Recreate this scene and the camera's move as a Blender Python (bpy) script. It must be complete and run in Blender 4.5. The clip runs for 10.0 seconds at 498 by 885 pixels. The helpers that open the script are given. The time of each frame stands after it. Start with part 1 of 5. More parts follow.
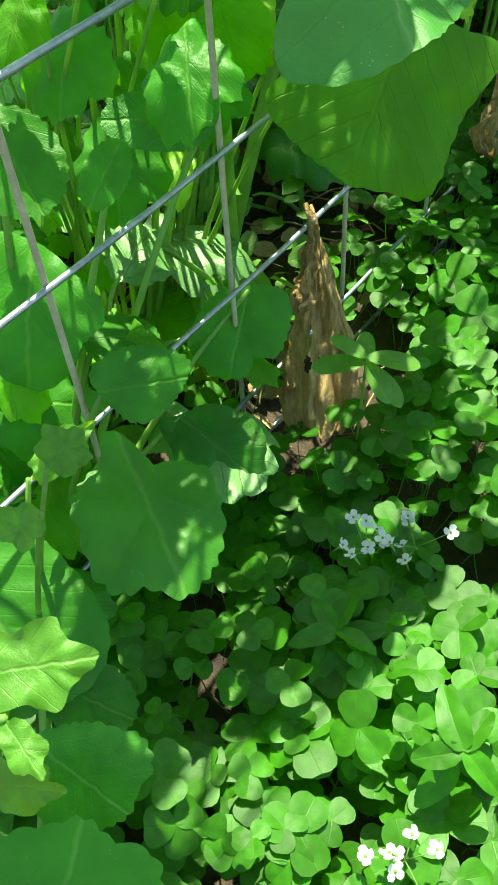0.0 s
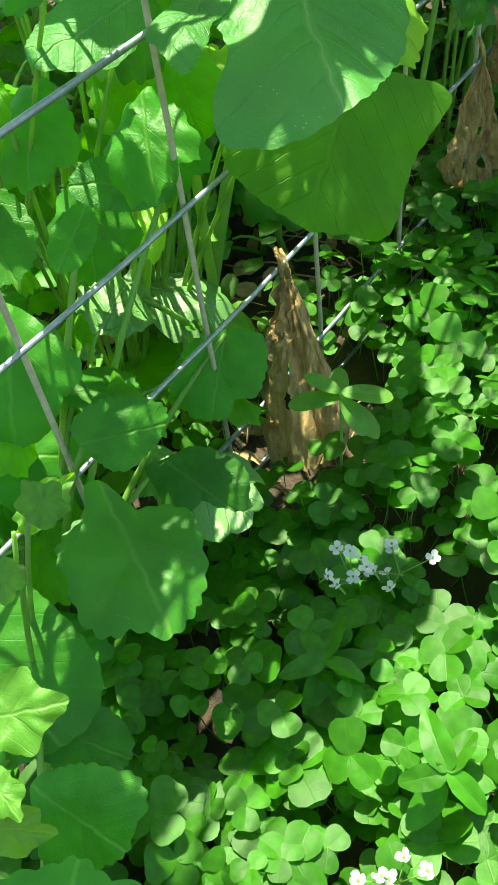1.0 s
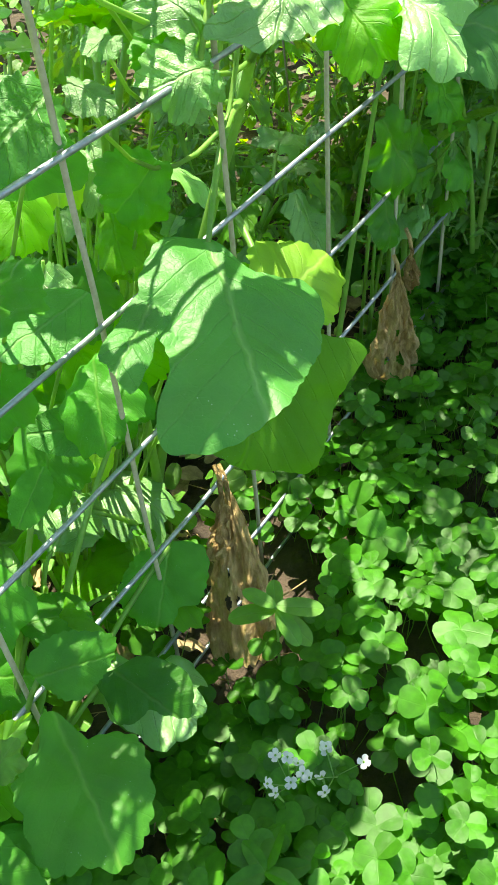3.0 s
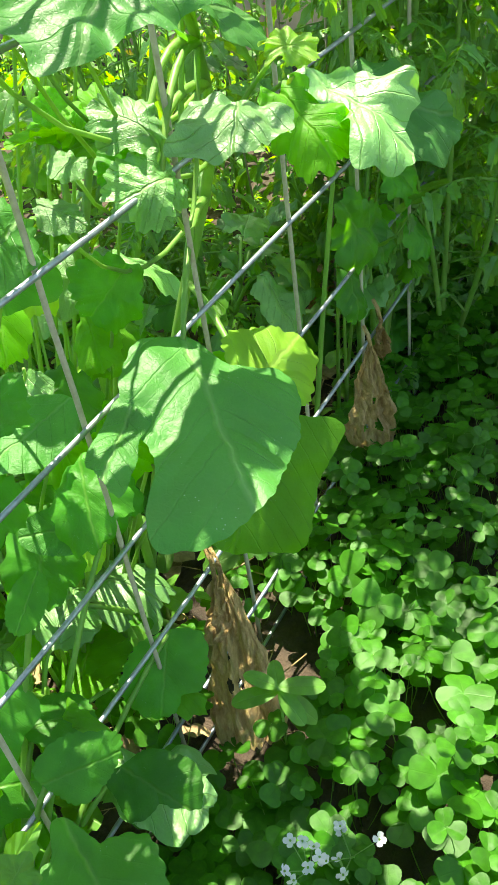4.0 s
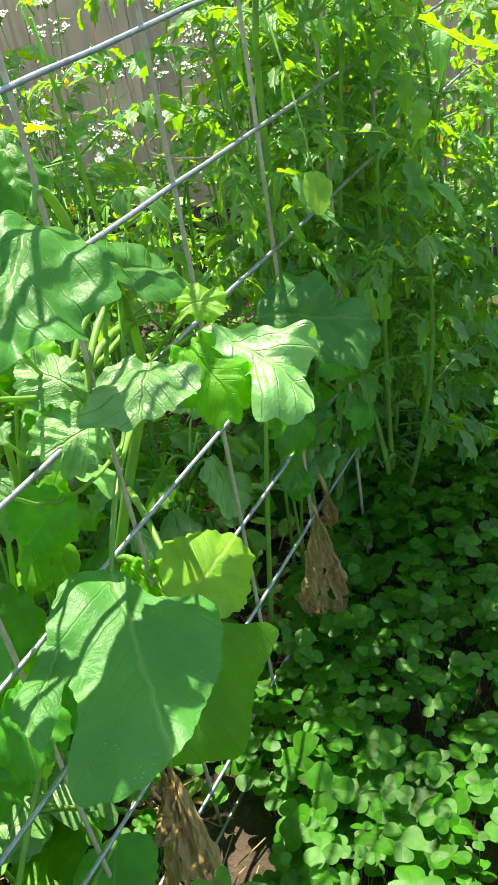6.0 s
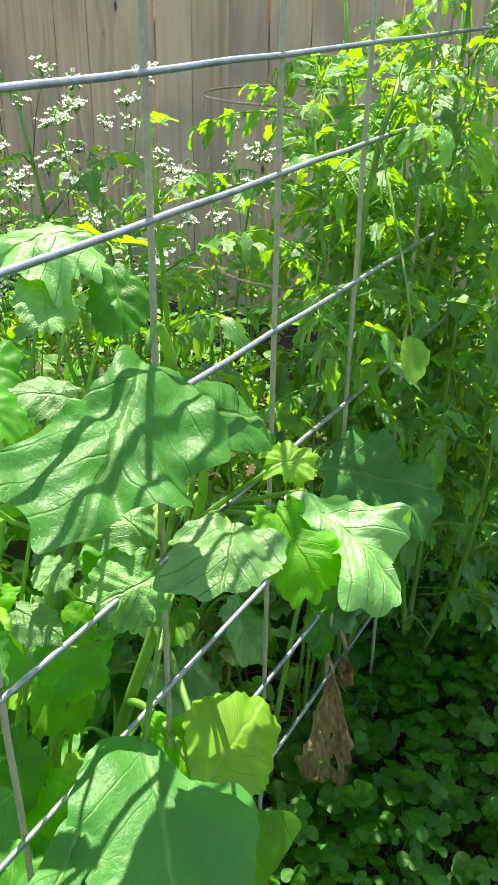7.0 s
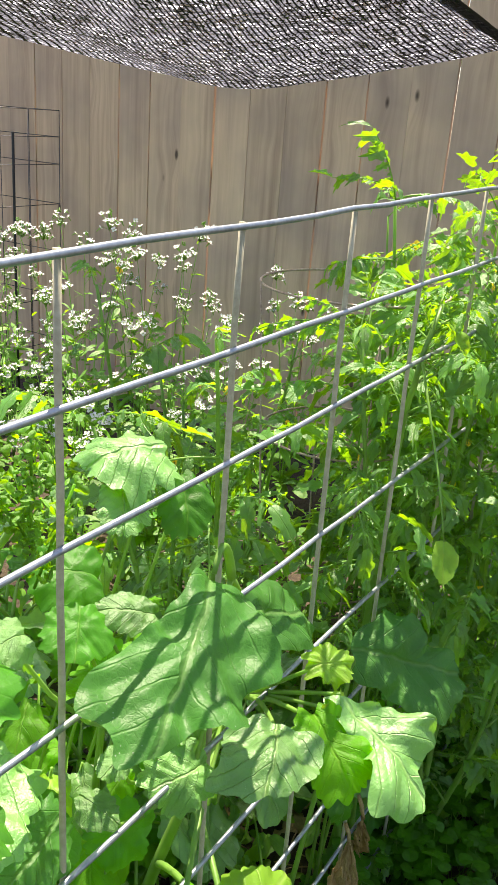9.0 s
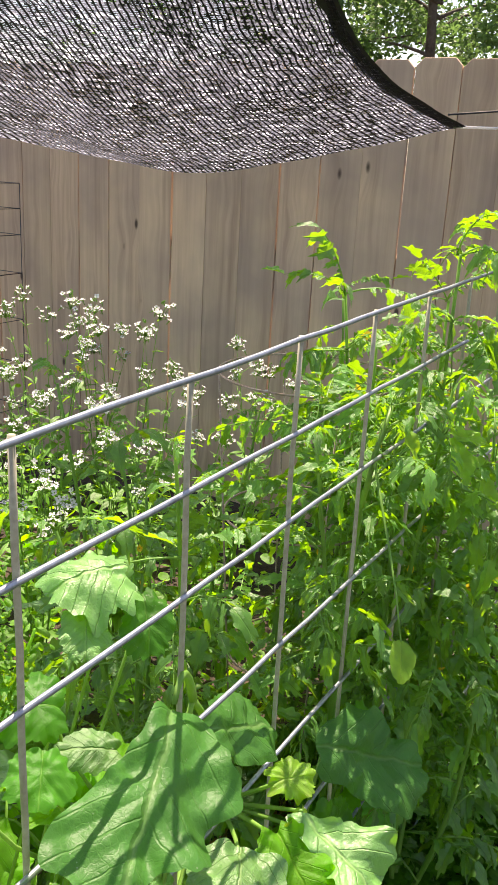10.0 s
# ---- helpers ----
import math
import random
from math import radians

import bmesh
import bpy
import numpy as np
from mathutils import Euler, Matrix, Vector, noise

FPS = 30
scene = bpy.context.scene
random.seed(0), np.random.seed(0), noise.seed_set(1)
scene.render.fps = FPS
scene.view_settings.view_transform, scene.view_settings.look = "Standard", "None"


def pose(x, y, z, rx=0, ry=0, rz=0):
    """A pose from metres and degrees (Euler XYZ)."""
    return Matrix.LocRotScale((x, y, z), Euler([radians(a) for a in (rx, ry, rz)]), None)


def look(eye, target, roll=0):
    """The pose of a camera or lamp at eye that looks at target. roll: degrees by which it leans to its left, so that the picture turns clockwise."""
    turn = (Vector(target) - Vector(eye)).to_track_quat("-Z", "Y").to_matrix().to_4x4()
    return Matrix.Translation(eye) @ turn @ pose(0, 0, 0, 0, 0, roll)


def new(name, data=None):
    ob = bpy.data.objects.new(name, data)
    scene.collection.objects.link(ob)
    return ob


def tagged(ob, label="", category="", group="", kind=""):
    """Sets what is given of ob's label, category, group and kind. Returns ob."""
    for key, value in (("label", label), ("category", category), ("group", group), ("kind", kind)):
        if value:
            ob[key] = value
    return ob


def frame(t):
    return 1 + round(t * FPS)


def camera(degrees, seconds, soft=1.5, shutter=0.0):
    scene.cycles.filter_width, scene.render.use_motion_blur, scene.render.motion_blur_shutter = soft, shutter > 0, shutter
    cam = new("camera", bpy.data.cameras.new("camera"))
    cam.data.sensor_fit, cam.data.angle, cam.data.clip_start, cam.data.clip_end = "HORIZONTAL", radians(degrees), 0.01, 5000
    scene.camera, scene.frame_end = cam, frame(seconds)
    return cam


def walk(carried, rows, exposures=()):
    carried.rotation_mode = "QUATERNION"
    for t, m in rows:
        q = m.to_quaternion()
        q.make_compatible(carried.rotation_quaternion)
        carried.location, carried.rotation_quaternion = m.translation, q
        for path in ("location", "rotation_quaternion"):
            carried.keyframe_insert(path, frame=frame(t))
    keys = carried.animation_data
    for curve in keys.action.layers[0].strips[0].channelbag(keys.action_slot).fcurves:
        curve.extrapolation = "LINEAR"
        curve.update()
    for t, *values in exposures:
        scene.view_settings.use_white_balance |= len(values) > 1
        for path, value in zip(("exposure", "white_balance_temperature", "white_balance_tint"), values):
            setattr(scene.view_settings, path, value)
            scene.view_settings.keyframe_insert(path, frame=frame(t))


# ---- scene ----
cam = camera(32.2, 10.0, soft=1.4)
PATH = [
    (0, (-0.48, -0.415, 0.798), (0.46, 0.393, -0.771), -4.7),
    (0.5, (-0.51, -0.427, 0.775), (0.408, 0.404, -0.796), -5.4),
    (1, (-0.467, -0.45, 0.823), (0.495, 0.418, -0.701), -9.3),
    (1.5, (-0.453, -0.464, 0.863), (0.577, 0.425, -0.603), -10.9),
    (2, (-0.462, -0.46, 0.889), (0.579, 0.433, -0.566), -12.1),
    (2.5, (-0.455, -0.415, 0.937), (0.627, 0.476, -0.489), -9.1),
    (3, (-0.425, -0.445, 0.969), (0.746, 0.396, -0.418), -5.5),
    (3.2, (-0.412, -0.47, 0.99), (0.8, 0.368, -0.363), -6.3),
    (4.3, (-0.422, -0.432, 1.004), (0.859, 0.416, -0.277), -8.7),
    (4.5, (-0.422, -0.426, 1.021), (0.863, 0.422, -0.256), -7.0),
    (5, (-0.403, -0.433, 1.049), (0.893, 0.412, -0.219), -5.3),
    (5.5, (-0.394, -0.491, 1.072), (0.988, 0.404, -0.064), -11.2),
    (5.7, (-0.375, -0.511, 1.087), (1.006, 0.385, -0.049), -12.8),
    (6.8, (-0.328, -0.421, 1.155), (1.219, 0.441, 0.226), 0.8),
    (7, (-0.322, -0.38, 1.144), (1.225, 0.49, 0.223), 0.9),
    (7.5, (-0.344, -0.348, 1.176), (1.18, 0.578, 0.269), 0.2),
    (8, (-0.364, -0.376, 1.201), (1.201, 0.57, 0.392), 2.2),
    (8.5, (-0.38, -0.428, 1.253), (1.217, 0.531, 0.526), 2.5),
    (9, (-0.383, -0.372, 1.278), (1.218, 0.593, 0.567), 4.2),
    (9.5, (-0.386, -0.361, 1.315), (1.243, 0.597, 0.661), 4.5),
    (10, (-0.38, -0.381, 1.366), (1.283, 0.545, 0.751), 3.1),
]
EXPOSURES = [(0.0, 1.75, 7500, -7), (3.0, 1.96, 7500, 3), (7.0, 1.60, 7300, 7), (9.0, 1.50, 7700, 18), (10.0, 1.31, 7900, 24)]
walk(cam, [(t, look(eye, target, roll)) for t, eye, target, roll in PATH], EXPOSURES)

# ---- world, sun, exposure ----
SUN_AZ, SUN_EL = 33.0, 66.0          # degrees from +x towards +y, and above the horizon
sun_dir = Vector((math.cos(radians(SUN_EL)) * math.cos(radians(SUN_AZ)), math.cos(radians(SUN_EL)) * math.sin(radians(SUN_AZ)), math.sin(radians(SUN_EL))))
world = bpy.data.worlds.new("world")
scene.world = world
world.use_nodes = True
wn = world.node_tree
sky = wn.nodes.new("ShaderNodeTexSky")
sky.sky_type, sky.sun_disc = "NISHITA", False
sky.sun_elevation, sky.sun_rotation = radians(SUN_EL), radians(90 - SUN_AZ)
wn.links.new(sky.outputs[0], wn.nodes["Background"].inputs[0])
wn.nodes["Background"].inputs[1].default_value = 0.118
sun = new("sun", bpy.data.lights.new("sun", "SUN"))
sun.data.energy, sun.data.angle, sun.data.color = 5.2, radians(0.53), (1.0, 0.95, 0.86)
sun.matrix_world = look(sun_dir * 20, (0, 0, 0))


# ---- materials ----
def shader(name):
    m = bpy.data.materials.new(name)
    m.use_nodes = True
    nt = m.node_tree
    nt.nodes.clear()
    out = nt.nodes.new("ShaderNodeOutputMaterial")

    def N(kind, ins=None, operation="", blend="", feature=""):
        n = nt.nodes.new("ShaderNode" + kind)
        if operation:
            n.operation = operation
        if blend:
            n.data_type, n.blend_type = "RGBA", blend
        if feature:
            n.feature = feature
        for k, v in (ins or {}).items():
            s = n.inputs[k]
            if isinstance(v, bpy.types.NodeSocket):
                nt.links.new(v, s)
            else:
                s.default_value = v
        return n

    return m, nt, out, N


def math_node(N, op, a, b=0.0, c=0.0):
    return N("Math", {0: a, 1: b, 2: c}, operation=op).outputs[0]


def rgb(*c):
    return (*c, 1.0)


def mixed(N, fac, a, b, blend="MIX"):
    n = N("Mix", {0: fac}, blend=blend)
    for i, v in ((6, a), (7, b)):
        if isinstance(v, bpy.types.NodeSocket):
            n.id_data.links.new(v, n.inputs[i])
        else:
            n.inputs[i].default_value = v
    return n.outputs[2]


def leaf_material(name, top, vein, through_light, amount=0.4, rough=0.42, ribs=6.0, speck=0.0, yellow=0.0, quilt=0.4, sheen=0.5, lateral=0.6):
    """A leaf: veins along its own length, waxy top, light that shines through."""
    m, nt, out, N = shader(name)
    uv = N("UVMap").outputs[0]
    noise = N("TexNoise", {"Vector": uv, "Scale": 9.0, "Detail": 4.0})
    sep = N("SeparateXYZ", {0: uv})
    wob = math_node(N, "MULTIPLY", math_node(N, "SUBTRACT", noise.outputs[0], 0.5), 0.05)
    u = math_node(N, "ABSOLUTE", math_node(N, "ADD", math_node(N, "SUBTRACT", sep.outputs[0], 0.5), wob))
    v = sep.outputs[1]
    rib = N("MapRange", {0: u, 1: 0.004, 2: 0.022, 3: 1.0, 4: 0.0}).outputs[0]
    lat = math_node(N, "FRACT", math_node(N, "MULTIPLY", math_node(N, "SUBTRACT", v, math_node(N, "MULTIPLY", u, 0.95)), ribs))
    lat = math_node(N, "ABSOLUTE", math_node(N, "SUBTRACT", lat, 0.5))
    line = N("MapRange", {0: lat, 1: 0.0, 2: 0.05, 3: lateral, 4: 0.0}).outputs[0]
    net = N("TexVoronoi", {"Vector": uv, "Scale": 30.0, "Randomness": 1.0}, feature="DISTANCE_TO_EDGE")
    fine = N("MapRange", {0: net.outputs[0], 1: 0.0, 2: 0.09, 3: 0.14, 4: 0.0}).outputs[0]
    veins = math_node(N, "MAXIMUM", math_node(N, "MAXIMUM", rib, line), fine)
    rnd = N("ObjectInfo").outputs["Random"]
    isl = N("NewGeometry").outputs["Random Per Island"]
    shade = N("MapRange", {0: math_node(N, "FRACT", math_node(N, "ADD", rnd, isl)), 3: 0.72, 4: 1.25}).outputs[0]
    big = N("TexNoise", {"Vector": uv, "Scale": 3.0, "Detail": 2.0}).outputs[0]
    tone = math_node(N, "MULTIPLY", shade, N("MapRange", {0: big, 1: 0.3, 2: 0.7, 3: 0.85, 4: 1.15}).outputs[0])
    col = mixed(N, math_node(N, "MULTIPLY", veins, 0.55), top, vein)
    col = mixed(N, 1.0, col, N("CombineColor", {0: tone, 1: tone, 2: tone}).outputs[0], "MULTIPLY")
    if yellow:
        patch = N("MapRange", {0: N("TexNoise", {"Vector": uv, "Scale": 2.2, "Detail": 3.0}).outputs[0], 1: 0.5, 2: 0.68, 3: 0.0, 4: yellow}).outputs[0]
        col = mixed(N, patch, col, rgb(0.35, 0.33, 0.04))
    if speck:
        sp = N("TexVoronoi", {"Vector": uv, "Scale": 34.0})
        dots = N("MapRange", {0: sp.outputs["Distance"], 1: 0.06, 2: 0.12, 3: speck, 4: 0.0}).outputs[0]
        few = N("MapRange", {0: N("TexNoise", {"Vector": uv, "Scale": 5.0}).outputs[0], 1: 0.58, 2: 0.62}).outputs[0]
        col = mixed(N, math_node(N, "MULTIPLY", dots, few), col, rgb(0.5, 0.55, 0.4))
    ridges = math_node(N, "MAXIMUM", math_node(N, "MAXIMUM", rib, line), math_node(N, "MULTIPLY", fine, 0.4))
    height = math_node(N, "ADD", math_node(N, "MULTIPLY", ridges, -1.0), math_node(N, "ADD", math_node(N, "MULTIPLY", noise.outputs[0], 0.5), math_node(N, "MULTIPLY", N("TexNoise", {"Vector": uv, "Scale": 38.0, "Detail": 3.0}).outputs[0], 0.5)))
    bump = N("Bump", {"Strength": quilt, "Distance": 0.002, "Height": height}).outputs[0]
    bs = N("BsdfPrincipled", {"Base Color": col, "Roughness": rough, "Normal": bump, "Specular IOR Level": sheen})
    thru = mixed(N, math_node(N, "MULTIPLY", veins, 0.15), through_light, rgb(*(c * 0.6 for c in through_light[:3])))
    thru = mixed(N, 1.0, thru, N("CombineColor", {0: tone, 1: tone, 2: tone}).outputs[0], "MULTIPLY")
    tr = N("BsdfTranslucent", {"Color": thru, "Normal": bump})
    mix = N("MixShader", {0: amount, 1: bs.outputs[0], 2: tr.outputs[0]})
    nt.links.new(mix.outputs[0], out.inputs[0])
    return m


def plain_material(name, a, b, scale=30.0, rough=0.6, metal=0.0, bump=0.3, dist=0.002, through_light=None, stretch=(1, 1, 1), spread=0.0):
    """Two tones broken up by noise at two scales, with fine relief."""
    m, nt, out, N = shader(name)
    co = N("Mapping", {0: N("TexCoord").outputs["Object"], 3: stretch}).outputs[0]
    n1 = N("TexNoise", {"Vector": co, "Scale": scale, "Detail": 6.0, "Roughness": 0.65}).outputs[0]
    n2 = N("TexNoise", {"Vector": co, "Scale": scale * 0.13, "Detail": 3.0}).outputs[0]
    f = N("MapRange", {0: math_node(N, "ADD", math_node(N, "MULTIPLY", n1, 0.6), math_node(N, "MULTIPLY", n2, 0.4)), 1: 0.35, 2: 0.65}).outputs[0]
    col = mixed(N, f, a, b)
    if spread:
        k = N("MapRange", {0: N("ObjectInfo").outputs["Random"], 3: 1 - spread, 4: 1 + spread}).outputs[0]
        col = mixed(N, 1.0, col, N("CombineColor", {0: k, 1: k, 2: k}).outputs[0], "MULTIPLY")
    bp = N("Bump", {"Strength": bump, "Distance": dist, "Height": n1}).outputs[0]
    bs = N("BsdfPrincipled", {"Base Color": col, "Roughness": rough, "Metallic": metal, "Normal": bp})
    last = bs.outputs[0]
    if through_light:
        tr = N("BsdfTranslucent", {"Color": through_light, "Normal": bp})
        last = N("MixShader", {0: 0.4, 1: last, 2: tr.outputs[0]}).outputs[0]
    nt.links.new(last, out.inputs[0])
    return m


def wood_material():
    """Weathered cedar boards: long grain, a tone for each board, dark knots."""
    m, nt, out, N = shader("weathered_cedar")
    rnd = N("ObjectInfo").outputs["Random"]
    obj = N("TexCoord").outputs["Object"]
    shift = N("CombineXYZ", {0: math_node(N, "MULTIPLY", rnd, 7.0), 1: math_node(N, "MULTIPLY", rnd, 31.0), 2: math_node(N, "MULTIPLY", rnd, 53.0)}).outputs[0]
    co = N("VectorMath", {0: obj, 1: shift}, operation="ADD").outputs[0]
    knot = N("TexVoronoi", {"Vector": N("Mapping", {0: co, 3: (1.0, 8.5, 3.6)}).outputs[0], "Scale": 1.0})
    kd = knot.outputs["Distance"]
    ring = N("MapRange", {0: kd, 1: 0.05, 2: 0.45, 3: 0.5, 4: 0.0}).outputs[0]
    warp = N("CombineXYZ", {1: math_node(N, "MULTIPLY", ring, 0.05)}).outputs[0]
    gco = N("Mapping", {0: N("VectorMath", {0: co, 1: warp}, operation="ADD").outputs[0], 3: (1.0, 42.0, 1.6)}).outputs[0]
    grain = N("TexNoise", {"Vector": gco, "Scale": 1.0, "Detail": 7.0, "Roughness": 0.6}).outputs[0]
    broad = N("TexNoise", {"Vector": N("Mapping", {0: co, 3: (1.0, 9.0, 0.7)}).outputs[0], "Scale": 1.0, "Detail": 3.0}).outputs[0]
    stain = N("TexNoise", {"Vector": co, "Scale": 2.3, "Detail": 4.0}).outputs[0]
    col = mixed(N, N("MapRange", {0: grain, 1: 0.28, 2: 0.72, 3: 0.08, 4: 0.92}).outputs[0], rgb(0.36, 0.225, 0.145), rgb(0.74, 0.54, 0.36))
    col = mixed(N, N("MapRange", {0: broad, 1: 0.42, 2: 0.66, 4: 0.65}).outputs[0], col, rgb(0.71, 0.52, 0.34))
    col = mixed(N, N("MapRange", {0: stain, 1: 0.42, 2: 0.68, 4: 0.62}).outputs[0], col, rgb(0.30, 0.225, 0.19))
    k = N("MapRange", {0: rnd, 3: 0.86, 4: 1.04}).outputs[0]
    col = mixed(N, 1.0, col, N("CombineColor", {0: k, 1: k, 2: k}).outputs[0], "MULTIPLY")
    col = mixed(N, N("MapRange", {0: kd, 1: 0.05, 2: 0.10, 3: 0.92, 4: 0.0}).outputs[0], col, rgb(0.045, 0.026, 0.015))
    bp = N("Bump", {"Strength": 0.4, "Distance": 0.002, "Height": grain}).outputs[0]
    bs = N("BsdfPrincipled", {"Base Color": col, "Roughness": 0.75, "Normal": bp})
    nt.links.new(bs.outputs[0], out.inputs[0])
    return m


def cloth_material():
    """Black knitted shade cloth: dark chains of stitches, rows of short tapes between them, each with a painted sheen,
    and open gaps.
    """
    m, nt, out, N = shader("knitted_shade_cloth")
    uv = N("UVMap").outputs[0]
    warp = N("TexNoise", {"Vector": uv, "Scale": 13.0, "Detail": 7.0})
    p = N("VectorMath", {0: uv, 1: N("VectorMath", {0: warp.outputs[1], 1: (0.027, 0.027, 0.0)}, operation="MULTIPLY").outputs[0]}, operation="ADD").outputs[0]
    s = N("SeparateXYZ", {0: p})
    across = math_node(N, "MULTIPLY", s.outputs[0], 76.0)
    down = math_node(N, "ADD", math_node(N, "MULTIPLY", s.outputs[1], 230.0), math_node(N, "MULTIPLY", s.outputs[0], 24.0))
    row = math_node(N, "FRACT", across)
    knot = math_node(N, "FRACT", down)
    cell = N("CombineXYZ", {0: math_node(N, "FLOOR", across), 1: math_node(N, "FLOOR", down)}).outputs[0]
    chance = N("TexWhiteNoise", {"Vector": cell}).outputs[0]
    chain = N("MapRange", {0: math_node(N, "ABSOLUTE", math_node(N, "SUBTRACT", row, 0.5)), 1: 0.14, 2: 0.20, 3: 1.0, 4: 0.0}).outputs[0]
    tape = N("MapRange", {0: math_node(N, "ABSOLUTE", math_node(N, "SUBTRACT", knot, 0.5)), 1: 0.42, 2: 0.48, 3: 1.0, 4: 0.0}).outputs[0]
    frag = N("TexNoise", {"Vector": N("Mapping", {0: uv, 3: (1.0, 2.0, 1.0)}).outputs[0], "Scale": 150.0, "Detail": 3.0}).outputs[0]
    kept = N("MapRange", {0: math_node(N, "ADD", chance, math_node(N, "MULTIPLY", frag, 0.5)), 1: 0.22, 2: 0.32}).outputs[0]
    solid = math_node(N, "MAXIMUM", chain, math_node(N, "MULTIPLY", tape, kept))
    big = N("TexNoise", {"Vector": uv, "Scale": 4.0, "Detail": 4.0}).outputs[0]
    # Sheen painted cell by cell: random tapes take the lighter translucent colour.
    painted_sheen = math_node(N, "MULTIPLY", N("MapRange", {0: math_node(N, "ADD", math_node(N, "MULTIPLY", chance, 0.7), math_node(N, "MULTIPLY", big, 0.6)), 1: 0.40, 2: 0.92}).outputs[0], math_node(N, "SUBTRACT", 1.0, chain))
    col = mixed(N, N("MapRange", {0: big, 1: 0.35, 2: 0.75, 4: 0.6}).outputs[0], rgb(0.010, 0.010, 0.012), rgb(0.03, 0.03, 0.036))
    bp = N("Bump", {"Strength": 0.8, "Distance": 0.004, "Height": math_node(N, "ADD", chain, frag)}).outputs[0]
    bs = N("BsdfPrincipled", {"Base Color": col, "Roughness": 0.5, "Normal": bp, "Specular IOR Level": 0.3})
    # Sun glints are colour: a few random cells turn nearly white.
    painted_glint = N("MapRange", {0: N("TexWhiteNoise", {"Vector": N("VectorMath", {0: cell, 1: (17.0, 5.0, 0.0)}, operation="ADD").outputs[0]}).outputs[0], 1: 0.78, 2: 0.96}).outputs[0]
    tl = N("BsdfTranslucent", {"Color": mixed(N, painted_glint, rgb(0.13, 0.14, 0.175), rgb(0.66, 0.70, 0.80)), "Normal": bp})
    body = N("MixShader", {0: math_node(N, "MULTIPLY", painted_sheen, 0.85), 1: bs.outputs[0], 2: tl.outputs[0]})
    hole = N("BsdfTransparent", {0: rgb(1, 1, 1)})
    mix = N("MixShader", {0: solid, 1: hole.outputs[0], 2: body.outputs[0]})
    nt.links.new(mix.outputs[0], out.inputs[0])
    return m


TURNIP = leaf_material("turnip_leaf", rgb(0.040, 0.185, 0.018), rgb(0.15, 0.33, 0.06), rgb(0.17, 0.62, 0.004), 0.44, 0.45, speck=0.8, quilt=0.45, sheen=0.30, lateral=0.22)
# Lighter copy of the turnip leaf; its paleness stands in for direct sun.
TURNIP_SUNLIT = leaf_material("turnip_leaf_sunlit", rgb(0.115, 0.30, 0.070), rgb(0.28, 0.46, 0.16), rgb(0.29, 0.74, 0.010), 0.34, 0.48, speck=0.5, quilt=0.9, sheen=1.0, lateral=0.5)
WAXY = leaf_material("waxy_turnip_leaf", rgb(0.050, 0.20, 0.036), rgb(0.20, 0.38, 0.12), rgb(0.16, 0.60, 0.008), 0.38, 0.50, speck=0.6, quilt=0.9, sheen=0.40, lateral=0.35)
# Brighter leaf copy; part of the sun's glow is put into its colours.
TURNIP_BACKLIT = leaf_material("turnip_leaf_backlit", rgb(0.085, 0.27, 0.018), rgb(0.18, 0.36, 0.05), rgb(0.30, 0.80, 0.006), 0.55, 0.5, speck=0.3, quilt=0.6, sheen=0.25)
# Colour of small yellow leaves, also painting the glow of backlit ones.
YELLOW_BACKLIT = leaf_material("yellow_backlit_leaf", rgb(0.15, 0.33, 0.03), rgb(0.30, 0.43, 0.10), rgb(0.46, 0.80, 0.012), 0.5, 0.5, yellow=0.25)
CLOVER = leaf_material("clover_leaf", rgb(0.037, 0.165, 0.008), rgb(0.06, 0.21, 0.014), rgb(0.16, 0.51, 0.004), 0.42, 0.45, ribs=9.0, quilt=0.2, sheen=0.32)
TOMATO = leaf_material("tomato_leaf", rgb(0.072, 0.225, 0.045), rgb(0.14, 0.31, 0.07), rgb(0.37, 0.74, 0.013), 0.44, 0.40, ribs=5.0, quilt=0.5, sheen=0.65)
WEED = leaf_material("weed_leaf", rgb(0.085, 0.25, 0.025), rgb(0.18, 0.36, 0.07), rgb(0.34, 0.68, 0.01), 0.45, 0.5, ribs=5.0, quilt=0.3)
TREE_LEAF = leaf_material("tree_leaf", rgb(0.05, 0.13, 0.025), rgb(0.10, 0.2, 0.05), rgb(0.19, 0.36, 0.09), 0.38, 0.5)
STEM = plain_material("green_stem", rgb(0.12, 0.30, 0.05), rgb(0.24, 0.42, 0.09), 60, 0.45, bump=0.2, through_light=rgb(0.3, 0.55, 0.05), spread=0.2)
STRAW = plain_material("dry_stalk", rgb(0.15, 0.10, 0.045), rgb(0.40, 0.29, 0.14), 80, 0.8)
DEAD = plain_material("withered_leaf", rgb(0.22, 0.135, 0.045), rgb(0.80, 0.59, 0.27), 110, 0.8, bump=1.0, dist=0.01, through_light=rgb(0.5, 0.33, 0.10), spread=0.1, stretch=(1.6, 0.6, 1.0))
# Uprights: warmer, lighter wire colour that makes up for their shaded side.
UPRIGHT_LIT = plain_material("upright_wire_lit_tone", rgb(0.27, 0.26, 0.17), rgb(0.44, 0.42, 0.30), 120, 0.6, 0.0, 0.25, 0.0006)
GALV = plain_material("galvanised_wire", rgb(0.19, 0.225, 0.26), rgb(0.38, 0.42, 0.45), 120, 0.45, 0.8, 0.25, 0.0006)
RUST = plain_material("rusty_cage_wire", rgb(0.24, 0.16, 0.10), rgb(0.56, 0.45, 0.34), 160, 0.6, 0.2)
